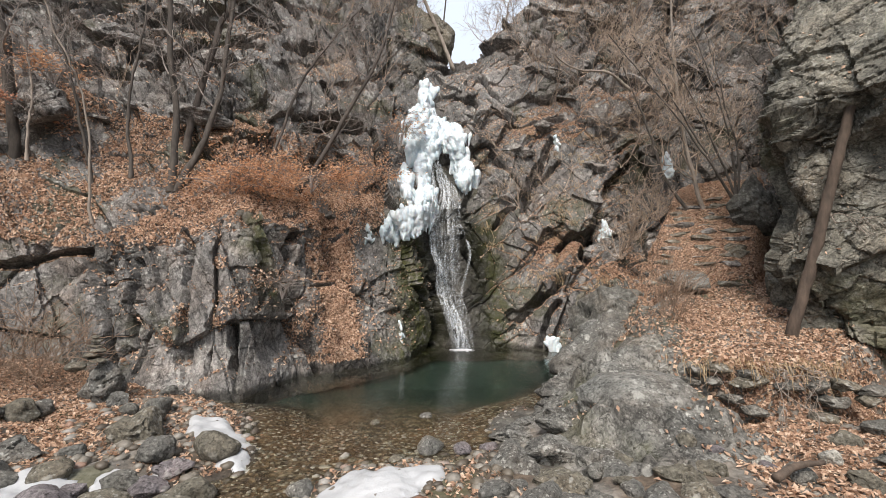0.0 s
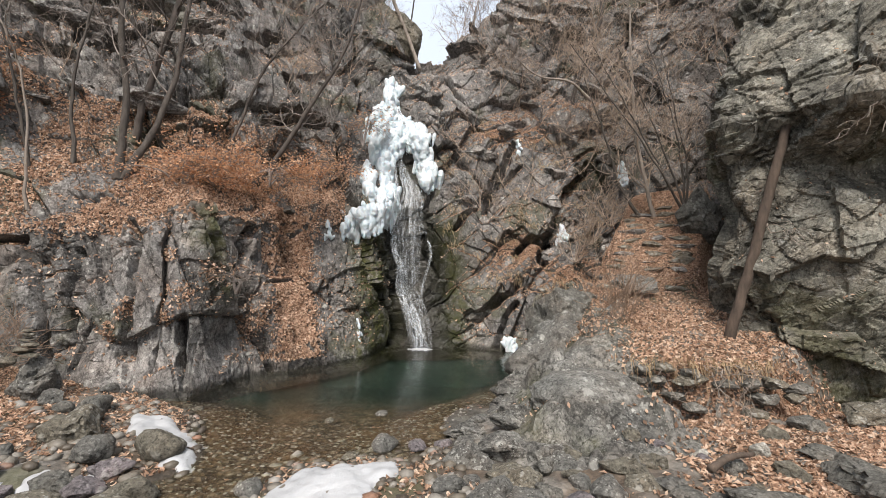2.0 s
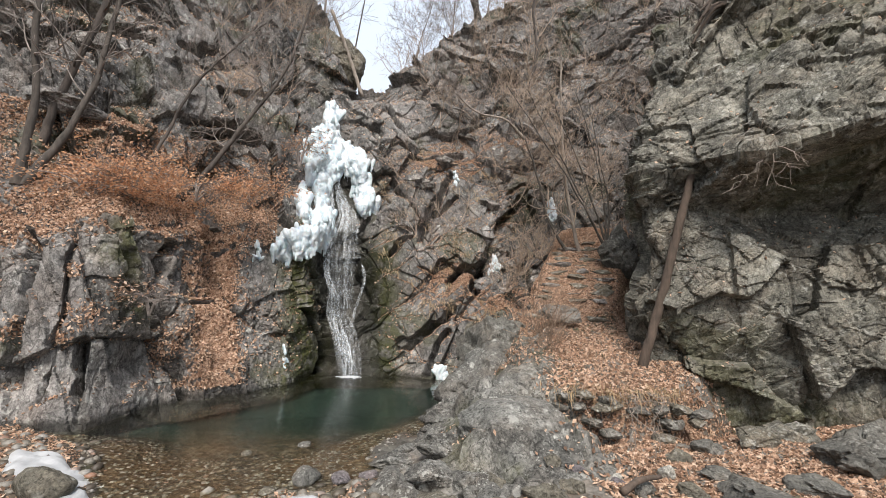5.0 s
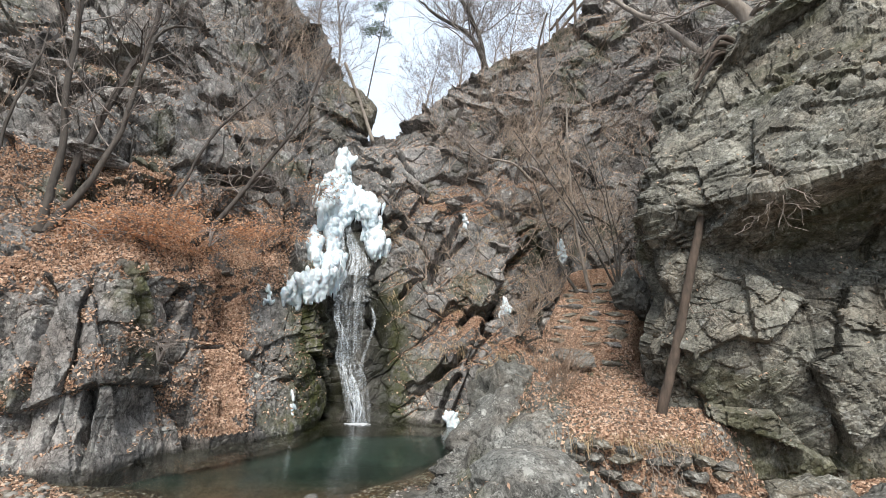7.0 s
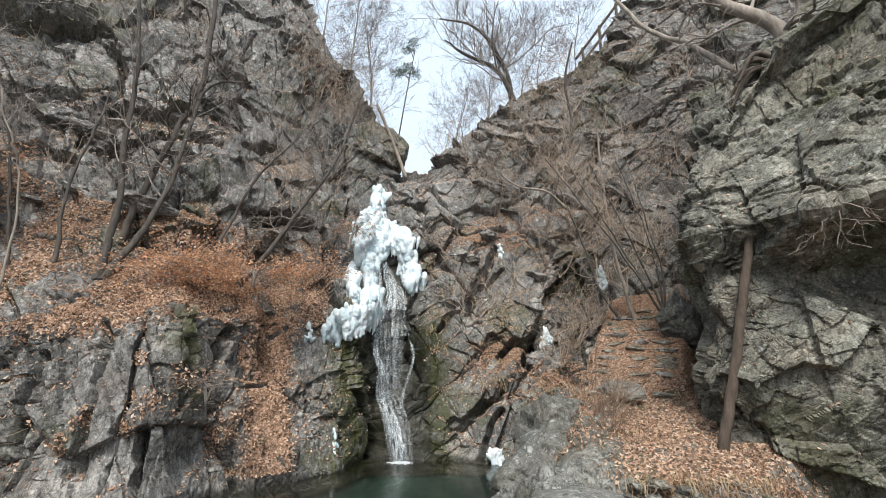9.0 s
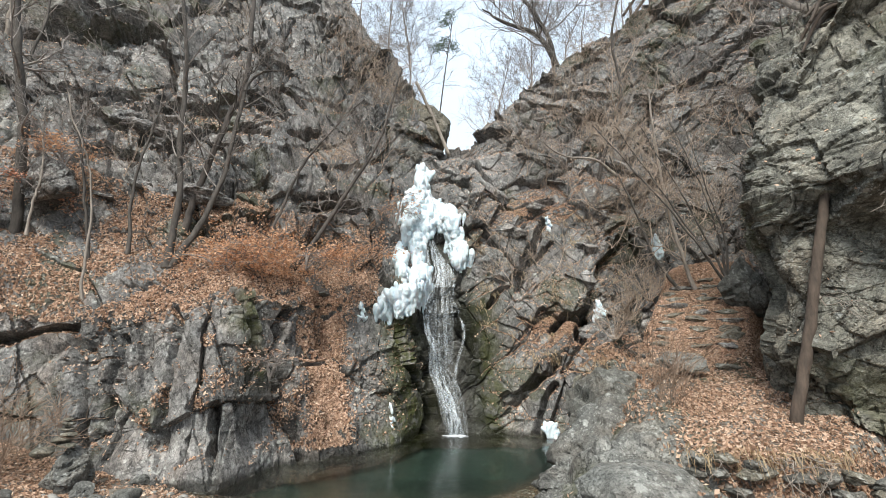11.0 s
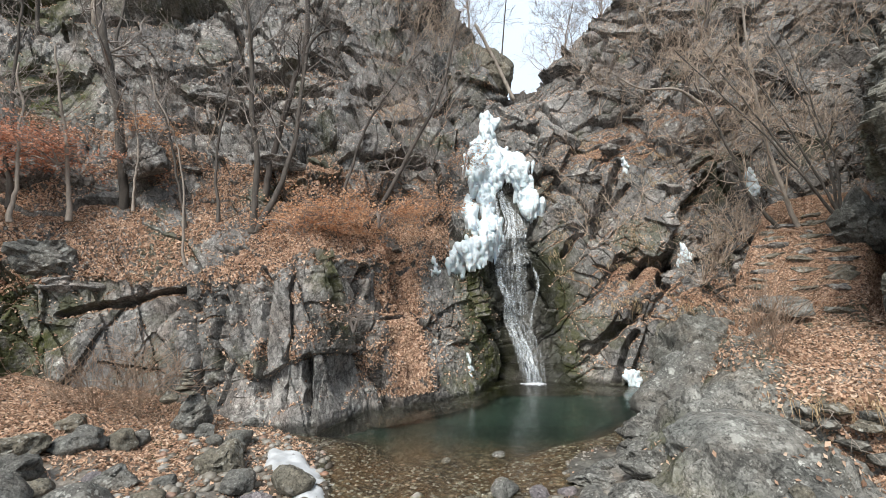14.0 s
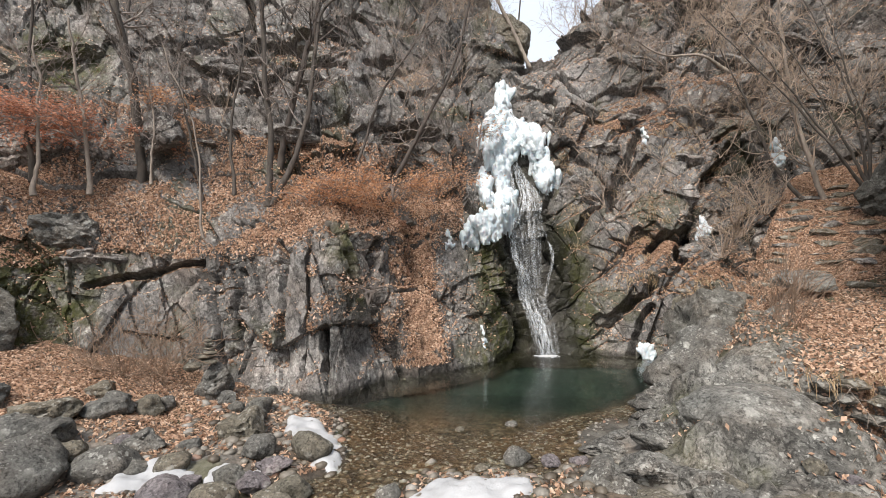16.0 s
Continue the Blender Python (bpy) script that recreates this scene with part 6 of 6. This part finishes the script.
for k, (x, y, z, h) in enumerate(((-0.9, 13.4, 9.0, 5.0), (-1.6, 13.0, 9.8, 5.0), (-2.4, 13.4, 10.8, 4.5), (2.6, 16.0, 8.8, 4.2), (3.4, 15.0, 9.6, 3.6), (6.0, 15.8, 11.4, 4.5), (4.8, 14.6, 11.0, 3.0), (-1.2, 17, 9.4, 6), (7.2, 15.0, 12.4, 4.0))):
    g = np.random.default_rng(70 + k)
    tree("skyline_tree", [([(x, y, z - 0.8), (x + g.normal(0, 0.2), y, z + h * 0.4), (x + g.normal(0, 0.4), y, z + h)], 0.04, 0.012)], "slender bare tree on the skyline above the gorge", 80 + k, GREY_TWIG, GREY_TWIG, 22, 1.5, 3, "trees on the skyline")

# ---- bare brush on the slopes ----
def shrub(seed, stems, height, twig, label, group, spread=0.45, level=2, thick=0.011):
    rng = np.random.default_rng(seed)
    thing = new("bare_shrub")
    for k in range(stems):
        s = Soup()
        d = np.array((rng.normal(0, spread), rng.normal(0, spread) - 0.15, 1.0))
        grow(s, rng, (rng.normal(0, 0.05), rng.normal(0, 0.05), -0.08), d, height * rng.uniform(0.6, 1.1), thick, level, 0.05, 0.3)
        part("stem", s.mesh("stem"), twig, thing)
    return tagged(thing, label, "shrub", group)


protos = [shrub(140 + k, 4, 1.3, (TWIG, GREY_TWIG)[k % 3 == 2], "tangle of thin brown bare twigs on the rock slope", "brush on the slopes") for k in range(5)]
brng = np.random.default_rng(150)
spots = []
for _ in range(115):
    if brng.random() < 0.86:
        az, z = 43 - 36 * brng.random() ** 1.5, brng.uniform(2.6, 11.5)
    else:
        az, z = brng.uniform(-40, -4), brng.uniform(3.4, 10.5)
    spots.append((az, z))
spots += [(az, z) for az, z in zip(brng.uniform(-14, -3, 26), brng.uniform(8, 10.5, 26))] + [(az, z) for az, z in zip(brng.uniform(5, 32, 34), brng.uniform(7.5, 12, 34))]
for k, (az, z) in enumerate(spots):
    p = on_wall(az, z)
    m = Matrix.Translation(p) @ Euler((0.25, 0, brng.uniform(0, 6.28))).to_matrix().to_4x4() @ Matrix.Scale(brng.uniform(0.55, 1.15), 4)
    if k < len(protos):
        protos[k].matrix_basis = m
    else:
        made = copy_thing(protos[k % len(protos)], Matrix.Translation(p))
        made.matrix_basis = m

# low brown bush in front of the rock wall
bush = shrub(161, 18, 0.85, RED_TWIG, "dense low brown twiggy bush on the leafy floor", "shrubs", 1.0, 2, 0.006)
bush.matrix_basis = pose(-4.75, 5.4, 0.3)
bush = copy_thing(bush, pose(-5.3, 5.3, 0.35, 0, 0, 130))
bush = shrub(163, 15, 1.15, RED_TWIG, "upright reddish-brown dry shrub at the edge of the path", "shrubs", 0.03, 1, 0.0035)
bush.matrix_basis = pose(2.8, 5.65, 0.75)
bush = copy_thing(bush, pose(2.95, 6.1, 0.95, 0, 0, 80))
bush = shrub(165, 10, 0.8, TWIG, "brown bush beside the ice patch", "shrubs", 0.6)
bush.matrix_basis = pose(4.1, 9.6, 2.3)
bush = copy_thing(bush, pose(3.7, 9.4, 1.9, 0, 0, 50))
bush = copy_thing(bush, pose(4.5, 9.5, 2.7, 0, 0, 150))


# ---- bushes that keep their withered leaves ----
def leafy_bush(seed, place, half, count, mat, label, stems=5):
    """Flat sprays of withered leaves on thin twigs that spread from one foot."""
    rng = np.random.default_rng(seed)
    thing = new("withered_bush")
    s, tips = Soup(), []
    for k in range(stems):
        a = rng.uniform(0, 6.28)
        end = np.array((math.cos(a) * half[0] * rng.uniform(0.4, 1), math.sin(a) * half[1] * rng.uniform(0.4, 1), half[2] * rng.uniform(0.5, 1.6)))
        line = smooth_line([(0, 0, -0.1), end * (0.4, 0.4, 0.75), end], 8)
        tube(s, line, np.linspace(0.018, 0.005, 8), 5)
        for q in line[3:]:
            d = rng.normal(0, 1, 3) * (1, 1, 0.15)
            grow(s, rng, q, d, 0.5 * half[0] ** 0.5, 0.006, 1, 0.0, 0.25, tips)
    tagged(part("twig", s.mesh("twig"), GREY_TWIG, thing), kind="stuff")
    t = np.array(tips)
    t = t[fbm(t, 2.2, 2, seed) > -0.15]
    c = t[rng.integers(0, len(t), count)] + rng.normal(0, 1, (count, 3)) * (0.09, 0.09, 0.03)
    tagged(part("foliage", leaves_mesh("foliage", c, np.tile((0, 0, 1.0), (count, 1)), rng, 0.052, 0.5), mat, thing), kind="stuff")
    thing.matrix_basis = Matrix.Translation(place)
    return tagged(thing, label, "bush", "bushes with withered leaves")


leafy_bush(171, (-3.35, 7.1, 2.85), (0.8, 0.5, 0.2), 1600, ORANGE, "low spreading bush with bright orange withered leaves")
leafy_bush(181, (-3.0, 7.35, 3.0), (0.85, 0.5, 0.24), 1800, ORANGE, "low spreading bush with bright orange withered leaves")
leafy_bush(172, (-2.3, 7.9, 3.1), (0.95, 0.5, 0.22), 2000, ORANGE, "low spreading bush with bright orange withered leaves")
leafy_bush(182, (-3.2, 7.75, 3.2), (0.8, 0.5, 0.2), 1600, ORANGE, "low spreading bush with bright orange withered leaves")
leafy_bush(173, (-1.65, 8.5, 3.1), (0.7, 0.45, 0.35), 1100, ORANGE, "small bush with orange withered leaves on the ledge")
leafy_bush(175, (-7.0, 6.1, 4.1), (1.7, 0.9, 0.16), 4200, RUSSET, "sapling holding flat sprays of russet withered leaves")
leafy_bush(176, (-7.7, 5.3, 4.0), (1.5, 0.8, 0.16), 3200, RUSSET, "sapling holding flat sprays of russet withered leaves")
leafy_bush(177, (-0.9, 9.6, 4.3), (0.5, 0.3, 0.6), 420, ORANGE, "thin bush with a few orange leaves beside the ice")
leafy_bush(178, (-2.9, 6.6, 1.0), (0.25, 0.15, 0.15), 260, LITTER, "clump of dry leaves caught in a rock crack", 4)
leafy_bush(179, (-2.3, 6.5, 1.35), (0.3, 0.15, 0.2), 260, LITTER, "clump of dry leaves caught in a rock crack", 4)
leafy_bush(180, (-6.0, 6.9, 4.6), (0.6, 0.4, 0.3), 700, ORANGE, "small bush with orange leaves under the cliff")


# ---- dry grass ----
def grass(name, count, places, length, droop, label, seed):
    rng = np.random.default_rng(seed)
    s = Soup()
    for _ in range(count):
        p = np.array(places[rng.integers(len(places))]) + rng.normal(0, 1, 3) * (0.07, 0.05, 0.015)
        d = rng.normal(0, 0.7, 3) + np.array((0, -0.5, 0.35))
        k = length * rng.uniform(0.5, 1.2)
        a, b = p + d / np.linalg.norm(d) * k * 0.5, p + d / np.linalg.norm(d) * k * 0.8 + np.array((0, -0.02, -droop * k))
        side = np.array((0.0035, 0, 0.001))
        s.add([p - side, p + side, a - side, a + side, b - side * 0.3, b + side * 0.3], [(0, 1, 3, 2), (2, 3, 5, 4)])
    tagged(part(name, s.mesh(name, False), STRAW), label, "grass", kind="stuff")


edge = [(x, float(np.interp(x, (2.25, 2.9, 3.55), (4.5, 4.24, 4.14))) + 0.05, 0.74) for x in np.linspace(2.3, 3.6, 30)]
grass("dry_grass", 130, edge, 0.17, 1.0, "straw-coloured dry grass hanging over the path's edge", 181)
brng = np.random.default_rng(182)
tufts = [tuple(on_wall(a, z, 0.02)) for a, z in zip(brng.uniform(5, 24, 70), brng.uniform(1.2, 5.5, 70))]
grass("dry_grass", 1100, tufts, 0.24, 0.6, "tufts of dry yellow grass on the rock slope", 183)

# ---- logs and timber ----
def log(name, pts, r0, r1, mat, label):
    s = Soup()
    line = smooth_line(pts, 22)
    g = np.random.default_rng(int(r0 * 1e4))
    line[1:-1] += g.normal(0, r0 * 0.07, (20, 3))
    tube(s, np.concatenate([[line[0]], line, [line[-1]]]), np.concatenate([[0.001], np.linspace(r0, r1, 22) * g.uniform(0.94, 1.06, 22), [0.001]]), 12)
    return tagged(part(name, s.mesh(name), mat), label, "log")


log("leaning_log", [(3.84, 5.06, 0.80), (4.10, 4.88, 2.1), (4.35, 4.70, 3.5)], 0.062, 0.048, OLD_LOG, "weathered brown log propped upright under the overhang")
log("fallen_log", [(0.36, 12.3, 7.1), (-0.12, 12.25, 8.28), (-0.62, 12.2, 9.4)], 0.055, 0.045, PALE_BARK, "pale barkless log leaning across the top of the fall")
log("fallen_branch", [(2.0, 2.78, 0.40), (2.22, 2.9, 0.42), (2.45, 2.97, 0.41)], 0.026, 0.016, OLD_LOG, "short rotten branch on the fallen leaves")
rail = tagged(new("wooden_railing"), "weathered wooden railing climbing the hill top", "railing")
rail.matrix_basis = Matrix.Translation((6.58, 13.41, 12.2))
for off in (0.0, 0.5):
    s = Soup()
    tube(s, smooth_line([(6.4, 13.5, 12.3 + off), (8.6, 12.3, 15.4 + off)], 6), [0.05] * 6, 6)
    part("rail", s.mesh("rail"), OLD_LOG, rail)
for f in (0.1, 0.35, 0.6, 0.85):
    s = Soup()
    b = np.array((6.4, 13.5, 12.3)) * (1 - f) + np.array((8.6, 12.3, 15.4)) * f
    tube(s, [b - (0, 0, 0.7), b, b + (0, 0, 0.6)], [0.05] * 3, 6)
    part("post", s.mesh("post"), OLD_LOG, rail)

# roots and bare vines
def vine(pts, r, label, seed, mat=PALE_BARK, sides=5):
    rng = np.random.default_rng(seed)
    s = Soup()
    p = np.array(pts, float)
    line = smooth_line(p, 14)
    line[1:-1] += rng.normal(0, 0.012, (12, 3))
    tube(s, line, np.linspace(r, r * 0.4, 14), 5)
    for k in range(sides):
        i = rng.integers(3, 12)
        grow(s, rng, line[i], rng.normal(0, 1, 3) + (0, -0.3, -0.5), 0.35, r * 0.5, 1, -0.15, 0.5)
    tagged(part("bare_root", s.mesh("bare_root"), mat), label, "root", "bare roots and vines")


rrng = np.random.default_rng(190)
for k in range(8):
    x = rrng.uniform(2.35, 3.6)
    y = float(np.interp(x, (2.25, 2.9, 3.55), (4.5, 4.24, 4.14)))
    vine([(x, y + 0.02, 0.74), (x + rrng.normal(0, 0.05), y - 0.12, 0.68), (x + rrng.normal(0, 0.12), y - 0.17, 0.68 - rrng.uniform(0.12, 0.32))], 0.005, "thin bare root hanging over the path edging", 200 + k, sides=1)
for k, (a, b, c) in enumerate((((4.7, 3.95, 3.7), (4.5, 3.8, 3.45), (4.35, 3.85, 3.15)), ((4.8, 4.0, 3.6), (4.55, 3.75, 3.5), (4.45, 3.8, 3.0)), ((4.25, 4.9, 2.5), (4.2, 4.85, 2.1), (4.35, 4.75, 1.8)), ((5.0, 5.0, 5.6), (4.7, 5.2, 5.1), (4.5, 5.4, 4.7)), ((5.1, 4.9, 5.5), (4.9, 4.8, 5.0), (4.8, 4.9, 4.5)))):
    vine([a, b, c], 0.012, "pale bare vine trailing down the rock face", 230 + k)

# a pine's top behind the left shoulder of the gorge
pine = tagged(new("pine_top"), "sparse dark green pine crown above the gorge", "tree", "trees on the skyline")
s = Soup()
tube(s, smooth_line([(0.0, 14.5, 8.8), (0.25, 14.5, 11.0), (0.55, 14.5, 13.3)], 12), np.linspace(0.03, 0.012, 12), 6)
part("trunk", s.mesh("trunk"), BARK, pine)
prng = np.random.default_rng(240)
c = []
for k in range(9):
    a, h = prng.uniform(0, 6.28), 11.9 + 0.17 * k
    end = np.array((0.45 + (0.55 - 0.04 * k) * math.cos(a), 14.5 + 0.5 * math.sin(a), h + 0.12))
    s = Soup()
    tube(s, smooth_line([(0.3 + 0.1 * (h - 11), 14.5, h), tuple(end)], 6), np.linspace(0.02, 0.006, 6), 4)
    part("bough", s.mesh("bough"), BARK, pine)
    c.append(end + prng.normal(0, 1, (260, 3)) * (0.13, 0.13, 0.04))
c = np.concatenate(c)
tagged(part("foliage", leaves_mesh("foliage", c, np.tile((0, 0, 1.0), (len(c), 1)), prng, 0.05, 1.2), NEEDLE, pine), kind="stuff")

# the torn root plate on top of the overhang
stump = tagged(new("tree_stump"), "dark torn root plate gripping the top of the rock", "stump")
s = Soup()
tube(s, smooth_line([(5.75, 5.0, 5.5), (5.6, 4.92, 5.9), (5.5, 4.85, 6.3)], 10), np.linspace(0.24, 0.16, 10) * np.random.default_rng(5).uniform(0.85, 1.15, 10), 11)
part("trunk", s.mesh("trunk"), DARK_BARK, stump)
qrng = np.random.default_rng(251)
for k in range(11):
    s = Soup()
    a = qrng.uniform(0, 6.28)
    end = np.array((5.45 + 0.5 * math.cos(a) - 0.25, 4.95 + 0.4 * math.sin(a) + 0.1, 5.5 + qrng.uniform(-0.6, 0.3)))
    tube(s, smooth_line([(5.6, 4.92, 5.95), (5.6 * 0.4 + end[0] * 0.6, 4.9 * 0.4 + end[1] * 0.6, 6.0 + qrng.normal(0, 0.12)), tuple(end)], 10), np.linspace(0.06, 0.015, 10), 6)
    part("root", s.mesh("root"), DARK_BARK if k % 3 else OLD_LOG, stump)
